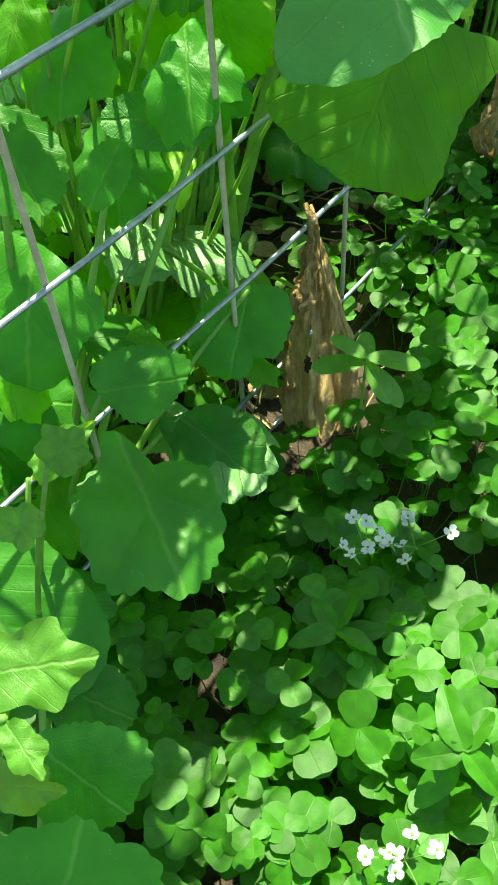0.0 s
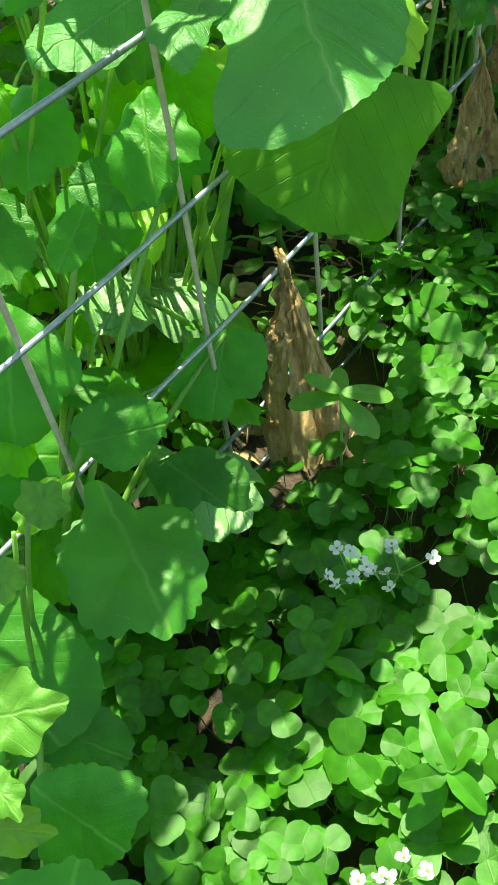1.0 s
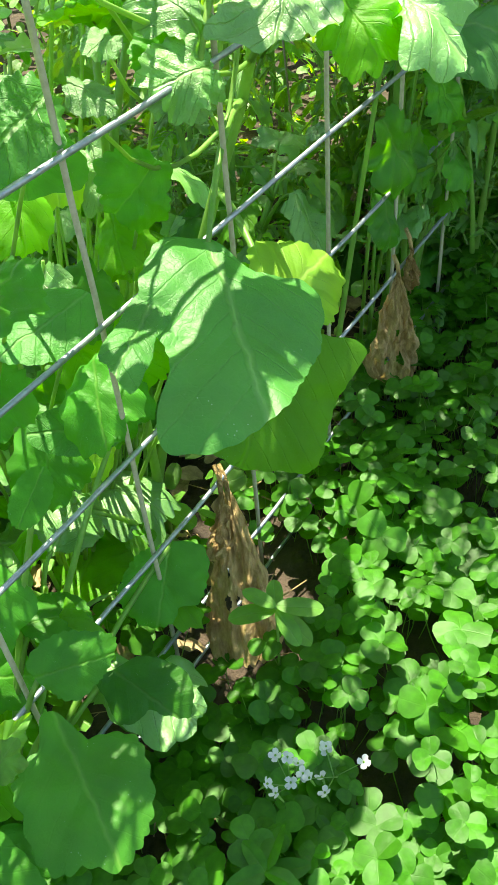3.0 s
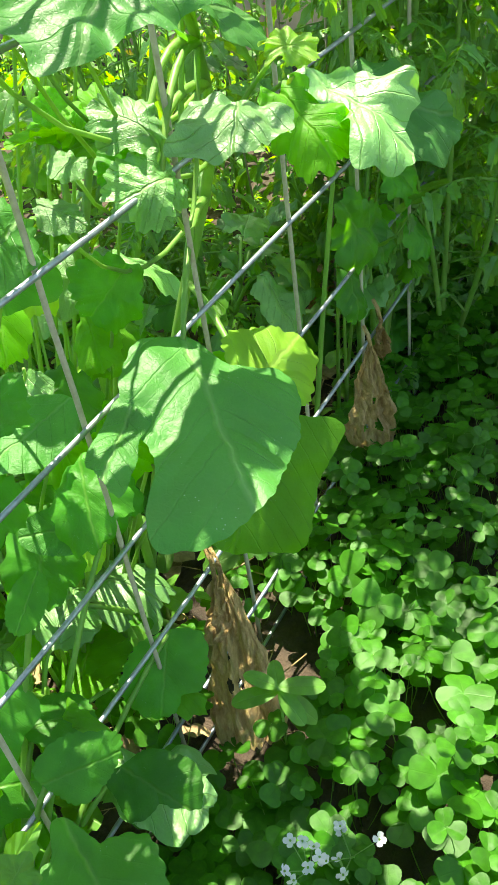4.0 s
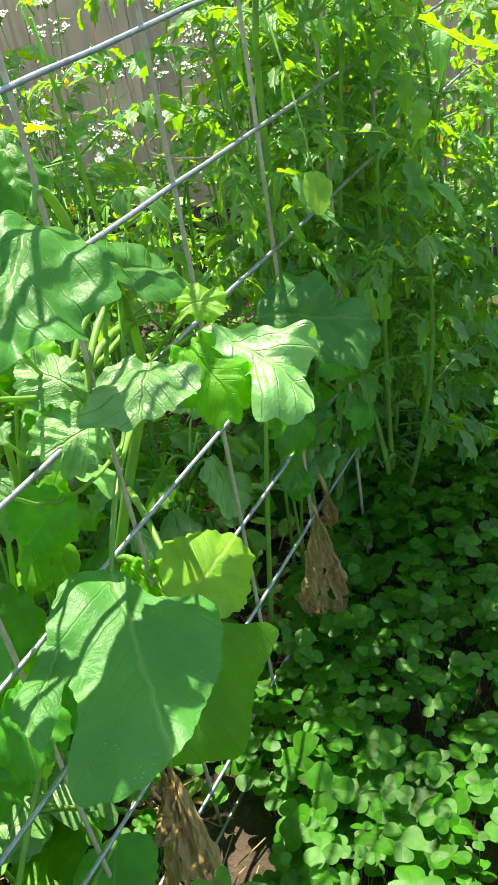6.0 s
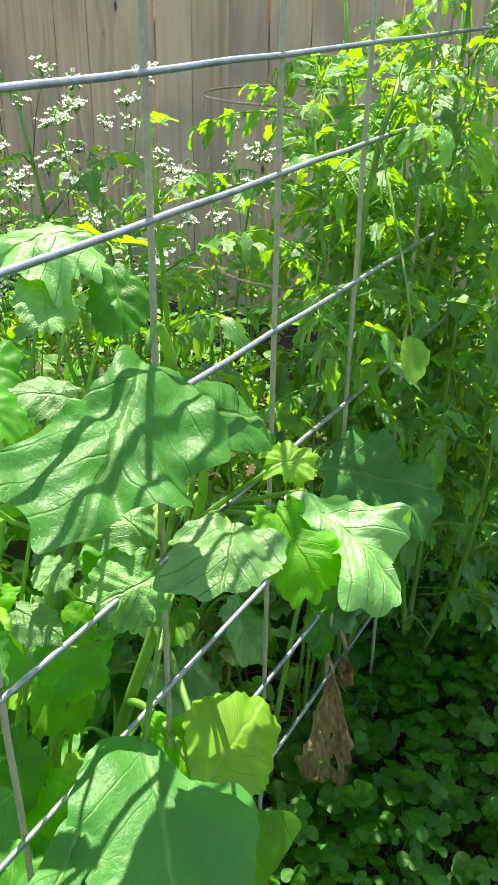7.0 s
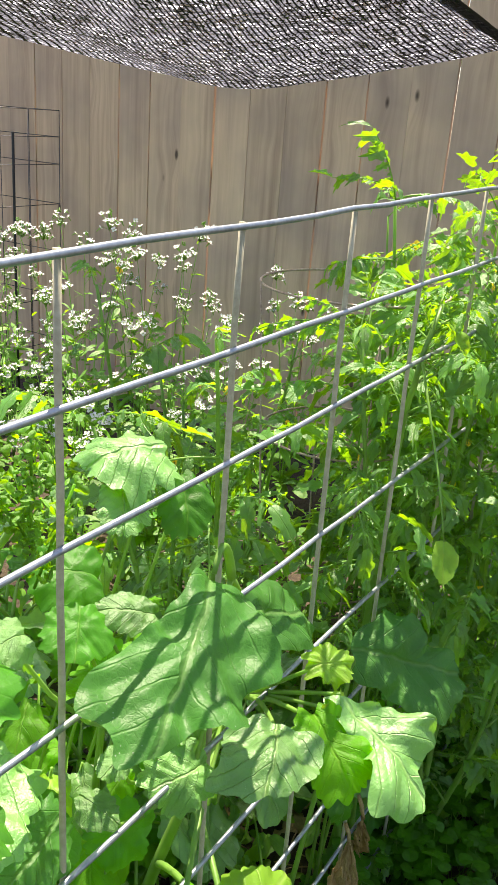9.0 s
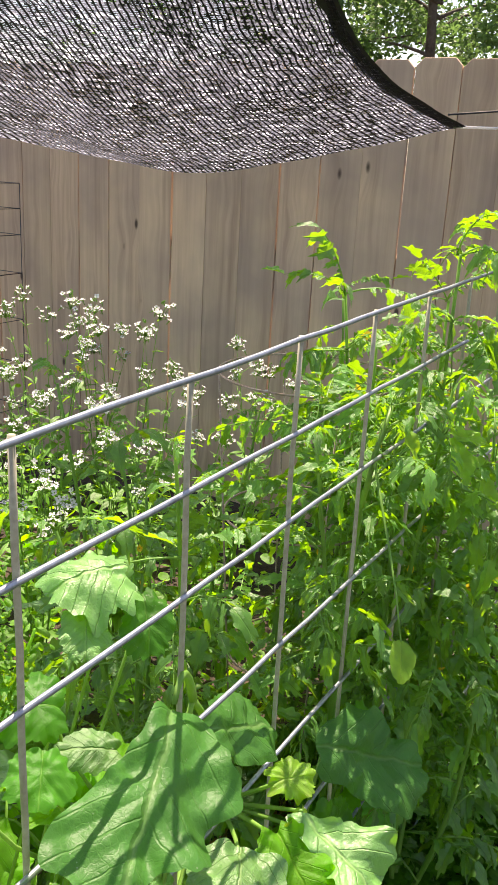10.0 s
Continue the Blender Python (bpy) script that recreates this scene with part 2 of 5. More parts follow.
DARKWIRE = plain_material("dark_wire", rgb(0.03, 0.03, 0.032), rgb(0.07, 0.07, 0.075), 90, 0.5, 0.5)
BLACK = plain_material("black_binding", rgb(0.006, 0.006, 0.007), rgb(0.015, 0.015, 0.016), 200, 0.6)
PETAL = plain_material("white_petal", rgb(0.62, 0.62, 0.62), rgb(0.76, 0.76, 0.72), 150, 0.6, bump=0.1, through_light=rgb(0.85, 0.85, 0.82))
YPETAL = plain_material("yellow_petal", rgb(0.80, 0.55, 0.03), rgb(0.9, 0.7, 0.06), 150, 0.6, bump=0.1, through_light=rgb(0.9, 0.7, 0.05))
SOIL = plain_material("dark_soil", rgb(0.018, 0.013, 0.009), rgb(0.075, 0.052, 0.032), 28, 0.95, bump=1.0, dist=0.02)
BARK = plain_material("tree_bark", rgb(0.06, 0.045, 0.035), rgb(0.15, 0.12, 0.09), 14, 0.9, bump=1.0, dist=0.03)
CEDAR = wood_material()
CLOTH = cloth_material()


# ---- mesh tools: a template is (points, faces, uvs, material slots) ----
def smooth_ring(values, t):
    """A smooth closed curve through evenly spaced values; t from 0 to 1."""
    n = len(values)
    k = int(t * n)
    f = t * n - k
    a, b, c, d = (values[(k + i) % n] for i in (-1, 0, 1, 2))
    return 0.5 * (2 * b + (c - a) * f + (2 * a - 5 * b + 4 * c - d) * f * f + (3 * b - a - 3 * c + d) * f ** 3)


def leaf_shape(L, W, seg=28, rings=4, teeth=0, depth=0.0, lobes=0, lobe=0.0, wide=0.0, cord=0.0, fold=0.15, droop=0.15, side=0.1, wave=0.04, waves=5, rough=0.03, bite=None, seed=0, square=1.0, tipcut=0.0, quilt=0.0, pinned=False, ragged=0.0, crumple=0.0, curl=0.0, sinus=(), form=()):
    """A leaf blade from its base at the origin along +y, upper side towards +z."""
    r = random.Random(seed)
    ph = [r.uniform(0, 6.283) for _ in range(6)]
    pts, uvs, faces = [], [], []
    cy = L * 0.5
    rim = []
    for j in range(seg):
        a = 2 * math.pi * j / seg
        c, s = math.cos(a), math.sin(a)
        x = W / 2 * math.copysign(abs(s) ** square, s) * (1 + wide * c)
        y = L / 2 * c
        k = 1 + rough * (math.sin(3 * a + ph[0]) + 0.7 * math.sin(7 * a + ph[1]) + 0.5 * math.sin(11 * a + ph[5]))
        away = min(1.0, abs(math.pi - a) / 0.7)
        if form:
            k *= smooth_ring(form, a / (2 * math.pi))
        if teeth:
            q = (a / (2 * math.pi) * teeth + 0.25 * math.sin(5 * a + ph[2])) % 1.0
            k *= 1 - depth * away * (abs(2 * q - 1) ** 1.5)
        if lobes:
            k *= 1 - lobe * away * (0.5 - 0.5 * math.cos(lobes * a))
        if cord:
            k *= 1 - cord * math.exp(-((a - math.pi) / 0.33) ** 2)
        if tipcut:
            k *= 1 - tipcut * math.exp(-(min(a, 2 * math.pi - a) / 0.28) ** 2)
        if ragged:
            k *= 1 + ragged * (noise.noise(Vector((1.9 * c + seed * 3.1, 1.9 * s, seed * 0.37))) + 0.5 * noise.noise(Vector((4.5 * c, 4.5 * s + seed, 2.0))))
        for at, width, deep in sinus:
            d = (a - at + math.pi) % (2 * math.pi) - math.pi
            k *= 1 - deep * math.exp(-(d / width) ** 2)
        if bite:
            d = (a - bite[0] + math.pi) % (2 * math.pi) - math.pi
            k *= 1 - bite[2] * math.exp(-(d / bite[1]) ** 4)
        rim.append((x * k, y * k, a))

    def lift(x, y, f, a):
        yy, xx = y / L, x / (W / 2)
        if pinned:
            z = fold * (abs(x) - W * 0.25) + droop * L * yy * (1 - yy) + side * W * 0.5 * (0.6 - xx * xx) * min(1.0, 3 * yy)
        else:
            z = fold * abs(x) - droop * L * yy * yy - side * W * xx * xx * 0.5
        z += wave * W * f ** 2.5 * (math.sin(waves * a + ph[3]) + 0.6 * math.sin((2 * waves + 1) * a + ph[4]))
        if crumple:
            z += crumple * L * (noise.noise(Vector((2.6 * x / L + seed, 2.6 * yy, 0.5))) + 0.4 * noise.noise(Vector((7 * x / L, 7 * yy + seed, 1.5))))
        if curl:
            z -= curl * W * f ** 7 * (0.6 + 0.6 * math.sin(3 * a + ph[2]))
        if quilt:
            lat = (yy - abs(x) / L * 0.95) * 6.0 % 1.0
            z += quilt * L * (math.sin(math.pi * lat) - 0.6) * min(1.0, abs(x) / (0.08 * W)) * (1 - f * 0.4)
        return z

    pts.append((0, cy, lift(0, cy, 0, 0)))
    uvs.append((0.5, 0.5))
    for i in range(1, rings + 1):
        f = (i / rings) ** 0.85
        for x, y, a in rim:
            X, Y = x * f, cy + y * f
            pts.append((X, Y, lift(X, Y, f, a)))
            uvs.append((0.5 + X / L, Y / L))
    for j in range(seg):
        faces.append((0, 1 + (j + 1) % seg, 1 + j))
        for i in range(rings - 1):
            p, q = 1 + i * seg, 1 + (i + 1) * seg
            faces.append((p + j, p + (j + 1) % seg, q + (j + 1) % seg, q + j))
    return pts, faces, uvs, [0] * len(faces)


def tube(points, radii, sides=6, slot=0, closed=False):
    """A round rod along points."""
    P = [Vector(p) for p in points]
    if not isinstance(radii, (list, tuple)):
        radii = [radii] * len(P)
    pts, faces, uvs = [], [], []
    ref = Vector((0.31, 0.17, 0.93))
    n = len(P)
    for i, p in enumerate(P):
        a, b = (P[i - 1], P[(i + 1) % n]) if closed else (P[max(i - 1, 0)], P[min(i + 1, n - 1)])
        d = (b - a).normalized()
        if abs(d.dot(ref)) > 0.97:
            ref = Vector((0.9, -0.3, 0.2))
        u = d.cross(ref).normalized()
        w = d.cross(u)
        for k in range(sides):
            t = 2 * math.pi * k / sides
            pts.append(tuple(p + (u * math.cos(t) + w * math.sin(t)) * radii[i]))
            uvs.append((k / sides, i / n))
    for i in range(n if closed else n - 1):
        j = (i + 1) % n
        for k in range(sides):
            m = (k + 1) % sides
            faces.append((i * sides + k, i * sides + m, j * sides + m, j * sides + k))
    if not closed:
        faces.append(tuple(range(sides))[::-1])
        faces.append(tuple((n - 1) * sides + k for k in range(sides)))
    return pts, faces, uvs, [slot] * len(faces)


def moved(tpl, m, slot=None):
    p, f, u, s = tpl
    return [tuple(m @ Vector(q)) for q in p], f, u, (s if slot is None else [slot] * len(f))


def joined(parts):
    P, F, U, S = [], [], [], []
    for p, f, u, s in parts:
        o = len(P)
        P.extend(p)
        U.extend(u)
        F.extend(tuple(i + o for i in q) for q in f)
        S.extend(s)
    return P, F, U, S


def mesh_of(name, tpl, *mats):
    P, F, U, S = tpl
    me = bpy.data.meshes.new(name)
    me.from_pydata(P, [], F)
    for m in mats:
        me.materials.append(m)
    me.polygons.foreach_set("material_index", S)
    me.polygons.foreach_set("use_smooth", [True] * len(F))
    lay = me.uv_layers.new(name="UVMap")
    ids = np.empty(len(me.loops), dtype=np.int32)
    me.loops.foreach_get("vertex_index", ids)
    lay.data.foreach_set("uv", np.asarray(U, dtype=np.float32)[ids].ravel())
    me.update()
    return me


PLACE = {}


def thing(name, at, label, category, group="", kind=""):
    ob = new(name)
    ob.empty_display_size = 0.05
    ob.matrix_basis = PLACE[ob] = Matrix.Translation(at)
    return tagged(ob, label, category, group, kind)


def part(name, me, parent, m=None, label="", kind=""):
    """One mesh object under a thing or a part; m is its pose in the world."""
    ob = new(name, me)
    ob.parent = parent
    m = Matrix.Identity(4) if m is None else m
    PLACE[ob] = m
    ob.matrix_basis = PLACE[parent].inverted() @ m
    return tagged(ob, label, "", "", kind)


def solo(name, me, label, category, m=None, group="", kind=""):
    ob = new(name, me)
    ob.matrix_basis = PLACE[ob] = m or Matrix.Identity(4)
    return tagged(ob, label, category, group, kind)


def frame_of(base, tip, sidep):
    """The pose and length of a leaf with its base and tip, and a point beside it, upper side up."""
    b, t, s = Vector(base), Vector(tip), Vector(sidep)
    y = (t - b).normalized()
    x = s - b
    x = (x - y * x.dot(y)).normalized()
    z = x.cross(y)
    if z.z < 0:
        x, z = -x, -z
    m = Matrix((x, y, z)).transposed().to_4x4()
    m.translation = b
    return m, (t - b).length


def bend(a, b, c, n=7):
    a, b, c = Vector(a), Vector(b), Vector(c)
    return [a * (1 - t) ** 2 + b * 2 * t * (1 - t) + c * t * t for t in (i / n for i in range(n + 1))]


def aim(at, yaw, pitch, roll=0.0, size=1.0):
    """A pose whose +y points along yaw and pitch (degrees)."""
    return Matrix.Translation(at) @ Euler((radians(pitch), radians(roll), radians(yaw - 90)), "XYZ").to_matrix().to_4x4() @ Matrix.Diagonal((size, size, size, 1))


# ---- ground ----
GROUND = -0.03


def build_ground():
    rnd = random.Random(3)
    xs = sorted({-40, -15, -6, -3, 3.5, 6, 15, 40} | {round(-2 + 0.08 * i, 3) for i in range(66)})
    P, F, U = [], [], []
    for x in xs:
        for y in xs:
            near = -2 <= x <= 3.3 and -2 <= y <= 3.3
            z = GROUND + (0.015 * noise.noise(Vector((x * 3, y * 3, 0))) + rnd.uniform(-0.006, 0.006) if near else 0)
            P.append((x, y, z))
            U.append((x, y))
    n = len(xs)
    for i in range(n - 1):
        for j in range(n - 1):
            F.append((i * n + j, (i + 1) * n + j, (i + 1) * n + j + 1, i * n + j + 1))
    solo("ground", mesh_of("ground", (P, F, U, [0] * len(F)), SOIL), "dark damp garden soil with bits of straw", "ground", kind="structure")


# ---- board fence ----
FENCE_X, FENCE_TOP, PITCH = 2.62, 1.73, 0.1635


def build_fence():
    fence = thing("fence", (FENCE_X, 0.9, GROUND), "weathered cedar board fence with dog-eared pickets", "fence", kind="structure")
    w, th, c = PITCH - 0.0030, 0.016, 0.026
    h = FENCE_TOP - GROUND
    outline = [(0, 0), (w, 0), (w, h - c), (w - c, h), (c, h), (0, h - c)]
    bm = bmesh.new()
    front = [bm.verts.new((0, y, z)) for y, z in outline]
    f = bm.faces.new(front)
    ext = bmesh.ops.extrude_face_region(bm, geom=[f])
    bmesh.ops.translate(bm, verts=[v for v in ext["geom"] if isinstance(v, bmesh.types.BMVert)], vec=(th, 0, 0))
    bmesh.ops.recalc_face_normals(bm, faces=bm.faces)
    bmesh.ops.bevel(bm, geom=bm.edges[:], offset=0.0015, segments=1, affect="EDGES")
    me = bpy.data.meshes.new("picket")
    bm.to_mesh(me)
    me.materials.append(CEDAR)
    rnd = random.Random(8)
    for i in range(-12, 24):
        y = 0.5655 + i * PITCH
        m = pose(FENCE_X + rnd.uniform(-0.002, 0.003), y + (0.0026 if i % 3 == 1 else 0.0) + rnd.uniform(-0.0003, 0.0003), GROUND + rnd.uniform(-0.004, 0.004), rnd.uniform(-0.04, 0.04))
        part("picket", me, fence, m)
    for z in (0.35, 1.05, 1.55):
        part("rail", mesh_of("rail", tube([(FENCE_X + 0.04, -1.5, z), (FENCE_X + 0.04, 4.6, z)], 0.03, 4), CEDAR), fence)


# ---- welded wire panel ----
WIRES = ((1.193, 0.016), (1.0945, 0.012), (0.9935, 0.014), (0.8490, -0.004), (0.695, -0.005), (0.5425, -0.006), (0.388, -0.006), (0.2348, 0.0), (0.0724, 0.0), (-0.02, 0.0))   # height at x = 0, and rise with x
STEP = 0.2032


def build_panel():
    panel = thing("wire_trellis", (0, 0, GROUND), "galvanised welded wire livestock panel standing upright as a trellis", "trellis")
    r = 0.0028
    x0, x1 = -4.35 * STEP, 11.35 * STEP
    rnd = random.Random(2)
    for z, rise in WIRES:
        xs = [x0 + (x1 - x0) * i / 40 for i in range(41)]
        pts = [(x, -r + rnd.uniform(-0.0008, 0.0008), z + rise * x + rnd.uniform(-0.001, 0.001)) for x in xs]
        part("horizontal_wire", mesh_of("horizontal_wire", tube(pts, r, 10), GALV), panel)
    for i in range(-4, 12):
        pts = [(i * STEP + rnd.uniform(-0.0008, 0.0008), r + rnd.uniform(-0.0006, 0.0006), GROUND - 0.02 + (WIRES[0][0] + WIRES[0][1] * i * STEP - GROUND + 0.022) * k / 16) for k in range(17)]
        part("vertical_wire", mesh_of("vertical_wire", tube(pts, r, 10), UPRIGHT_LIT), panel)


# ---- large turnip leaves ----
def big_leaf(plant, crown, base, tip, sidep, W, mat=None, name="leaf", label="", stalk=0.004, seed=0, sag=None, **shape):
    m, L = frame_of(base, tip, sidep)
    opt = dict(seg=184, rings=12, teeth=21, depth=0.10, wide=0.1, cord=0.25, fold=0.06, droop=0.18, side=0.25, wave=0.022, waves=5, rough=0.025, quilt=0.014, pinned=True, ragged=0.2, crumple=0.10, curl=0.03)
    opt.update(shape)
    me = mesh_of(name, leaf_shape(L, W, seed=seed, **opt), mat or TURNIP)
    ob = part(name, me, plant, m, label)
    if stalk:
        b = m @ Vector((0, L * 0.5 * opt["cord"] + 0.012, -0.002))
        c = Vector(crown)
        mid = sag if sag is not None else (c * 0.45 + b * 0.55 + Vector((0, 0, 0.06)))
        pts = bend(c, mid, b)
        part("petiole", mesh_of("petiole", tube(pts, [stalk * (1.25 - 0.6 * i / (len(pts) - 1)) for i in range(len(pts))], 7), STEM), ob)
    return ob


CALM = dict(rough=0.006, ragged=0.0, cord=0.0, wide=0.0, side=0.10, droop=0.08, fold=0.03, wave=0.012, crumple=0.05, curl=0.015)
TOOTHED = dict(CALM, teeth=25, depth=0.06, quilt=0.008)
BROAD = dict(CALM, teeth=31, depth=0.022, quilt=0.010)
CRISP = dict(CALM, teeth=17, depth=0.05, quilt=0.016, crumple=0.12, wave=0.026, curl=0.015)


def front_turnips():
    g = "turnip plants along the wire panel"
    a = (0.15, 0.17, GROUND)
    p = thing("turnip_plant", a, "tall turnip plant with broad toothed leaves poking through the wire", "plant", g)
    stem = bend(a, (0.24, 0.14, 0.32), (0.346, 0.075, 0.586), 6)[:-1] + bend((0.346, 0.075, 0.586), (0.36, 0.03, 0.72), (0.24, 0.012, 0.86), 6)
    part("stem", mesh_of("stem", tube(stem, [0.0095 - 0.0005 * i for i in range(len(stem))], 9), STEM), p, label="thick pale green stem")
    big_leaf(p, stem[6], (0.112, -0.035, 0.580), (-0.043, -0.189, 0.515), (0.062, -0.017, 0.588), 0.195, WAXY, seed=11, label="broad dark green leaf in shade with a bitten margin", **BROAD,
             form=(0.85, 1.0, 1.14, 1.22, 0.8, 0.66, 0.69, 0.79, 0.87, 0.92, 0.99, 1.01, 0.94, 0.75, 0.64, 0.74, 0.98, 0.94, 0.81, 0.74, 0.67, 0.65, 0.67, 0.75))
    big_leaf(p, stem[6], (0.020, -0.046, 0.571), (-0.091, -0.083, 0.568), (-0.014, -0.007, 0.586), 0.042, WAXY, stalk=0, seed=24, label="sunlit lobe beside the bite", **BROAD,
             form=(0.73, 0.7, 0.72, 0.8, 0.98, 0.97, 0.86, 0.85, 0.94, 1.08, 1.07, 1.01, 0.98, 1.03, 1.15, 1.13, 1.09, 0.8, 0.8, 0.98, 1.08, 1.24, 1.03, 0.82))
    big_leaf(p, stem[5], (0.176, -0.072, 0.457), (0.063, -0.078, 0.346), (0.136, -0.038, 0.468), 0.189, TURNIP_BACKLIT, seed=12, label="broad leaf lit through from behind", **BROAD,
             form=(0.99, 0.97, 0.98, 1.05, 1.1, 0.94, 0.81, 0.76, 0.7, 0.7, 0.74, 0.82, 0.85, 0.96, 1.14, 1.41, 1.1, 0.93, 0.88, 0.91, 1.02, 1.14, 1.0, 0.97))
    big_leaf(p, stem[4], (0.151, -0.064, 0.477), (0.324, -0.037, 0.437), (0.169, -0.099, 0.440), 0.122, YELLOW_BACKLIT, seed=13, label="rounded yellow-green leaf lit from behind", **TOOTHED,
             form=(1.0, 1.02, 1.12, 1.03, 1.01, 0.97, 0.98, 0.93, 0.88, 0.88, 0.88, 0.87, 0.92, 1.0, 0.94, 0.95, 1.03, 1.01, 0.96, 0.86, 0.83, 0.81, 0.82, 0.89))
    big_leaf(p, stem[12], (0.186, -0.006, 0.905), (-0.004, -0.083, 0.845), (0.137, 0.029, 0.919), 0.168, WAXY, seed=14, label="large wrinkled leaf striped by wire shadows", **CRISP,
             form=(0.84, 1.02, 0.91, 1.08, 0.96, 0.63, 0.51, 0.45, 0.44, 0.48, 0.55, 0.8, 0.86, 0.96, 1.05, 0.89, 0.93, 1.03, 0.71, 0.8, 0.81, 0.71, 0.62, 0.68))
    big_leaf(p, stem[9], (0.238, -0.006, 0.832), (0.402, -0.004, 0.735), (0.288, -0.035, 0.762), 0.085, WAXY, seed=15, stalk=0.003, label="leaf folded back against the wire", **CRISP)
    big_leaf(p, stem[7], (0.200, -0.074, 0.758), (0.113, -0.112, 0.744), (0.161, -0.038, 0.767), 0.099, TURNIP_SUNLIT, seed=16, stalk=0.003, sag=Vector((0.30, 0.0, 0.70)), label="sunlit leaf folded over the wire", **CRISP,
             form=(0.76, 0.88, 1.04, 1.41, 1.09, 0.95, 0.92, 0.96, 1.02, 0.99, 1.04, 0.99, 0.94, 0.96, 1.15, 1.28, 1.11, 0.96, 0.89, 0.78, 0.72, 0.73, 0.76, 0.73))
    big_leaf(p, stem[7], (0.266, -0.095, 0.770), (0.249, -0.214, 0.699), (0.216, -0.101, 0.754), 0.129, TURNIP_SUNLIT, seed=17, stalk=0.003, sag=Vector((0.30, 0.0, 0.70)), label="leaf with folded edge, coloured pale green for full sun", **CRISP,
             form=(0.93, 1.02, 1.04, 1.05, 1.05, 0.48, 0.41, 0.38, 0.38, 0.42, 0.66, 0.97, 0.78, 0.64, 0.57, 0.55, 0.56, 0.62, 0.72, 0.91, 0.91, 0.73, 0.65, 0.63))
    big_leaf(p, stem[7], (0.240, -0.085, 0.762), (0.214, -0.150, 0.700), (0.250, -0.130, 0.740), 0.075, TURNIP_BACKLIT, seed=18, stalk=0.003, sag=Vector((0.30, 0.0, 0.70)), fold=0.2, wave=0.06)
    big_leaf(p, stem[7], (0.262, -0.088, 0.762), (0.246, -0.140, 0.712), (0.290, -0.120, 0.740), 0.040, YELLOW_BACKLIT, seed=25, stalk=0.003, sag=Vector((0.30, 0.0, 0.70)), wave=0.09, label="small yellow fold glowing in the sun")
    big_leaf(p, stem[7], (0.269, -0.056, 0.770), (0.314, -0.094, 0.766), (0.278, -0.083, 0.759), 0.045, YELLOW_BACKLIT, seed=19, stalk=0.003, sag=Vector((0.30, 0.0, 0.70)), wave=0.09, label="small yellow leaf glowing in the sun")
    big_leaf(p, stem[10], (0.178, -0.008, 0.714), (0.168, 0.053, 0.76), (0.152, 0.016, 0.723), 0.06, TURNIP_SUNLIT, seed=20, wave=0.06)
    big_leaf(p, stem[10], (0.179, -0.02, 0.7), (0.110, 0.011, 0.693), (0.138, -0.016, 0.68), 0.07, TURNIP_SUNLIT, seed=21, wave=0.06)
    big_leaf(p, stem[9], (0.167, 0.009, 0.698), (0.132, -0.002, 0.664), (0.127, 0.045, 0.700), 0.062, TURNIP_SUNLIT, seed=23, wave=0.05)

    for i, (base, tip, sidep, w, mat) in enumerate((
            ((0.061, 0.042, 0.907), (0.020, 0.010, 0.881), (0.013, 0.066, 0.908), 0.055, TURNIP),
            ((0.124, 0.004, 0.876), (0.078, 0.045, 0.887), (0.142, 0.048, 0.902), 0.040, TURNIP_SUNLIT),
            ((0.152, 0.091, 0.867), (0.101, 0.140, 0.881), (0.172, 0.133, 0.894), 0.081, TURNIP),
            ((-0.034, -0.005, 0.946), (-0.068, 0.005, 0.944), (-0.042, 0.043, 0.969), 0.040, TURNIP_SUNLIT),
            ((0.187, -0.016, 0.693), (0.127, 0.013, 0.694), (0.188, 0.032, 0.718), 0.056, TURNIP_SUNLIT),
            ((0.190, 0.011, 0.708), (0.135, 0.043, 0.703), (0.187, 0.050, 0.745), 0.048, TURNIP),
            ((0.101, 0.021, 0.745), (0.064, 0.021, 0.736), (0.075, 0.066, 0.762), 0.031, TURNIP_SUNLIT),
            ((0.052, 0.041, 0.721), (0.061, -0.001, 0.701), (0.007, 0.019, 0.700), 0.036, TURNIP_SUNLIT))):
        big_leaf(p, stem[6 + i % 7], base, tip, sidep, w, mat, seed=140 + i, stalk=0.0025, wave=0.035, depth=0.06, sag=Vector(base) * 0.6 + stem[5] * 0.4 - Vector((0, 0, 0.10)))

    b = (-0.27, 0.05, GROUND)
    p = thing("turnip_plant", b, "turnip plant with coarse-toothed leaves at the panel's foot", "plant", g)
    big_leaf(p, b, (-0.206, -0.036, 0.261), (-0.281, -0.170, 0.219), (-0.259, -0.032, 0.268), 0.127, TURNIP, seed=31, label="broad toothed leaf with one sunlit streak", **TOOTHED,
             form=(0.99, 0.92, 0.92, 1.1, 1.11, 1.02, 0.95, 0.98, 0.87, 0.76, 0.71, 0.9, 0.91, 0.68, 0.57, 0.65, 0.82, 0.98, 0.94, 0.93, 0.93, 0.93, 0.94, 0.96))
    big_leaf(p, b, (-0.206, -0.015, 0.285), (-0.131, -0.061, 0.267), (-0.214, -0.051, 0.246), 0.066, TURNIP, seed=32, **TOOTHED,
             form=(0.87, 0.78, 0.77, 0.82, 0.98, 0.95, 0.81, 0.78, 0.86, 1.05, 1.09, 1.04, 1.0, 0.94, 1.0, 1.07))
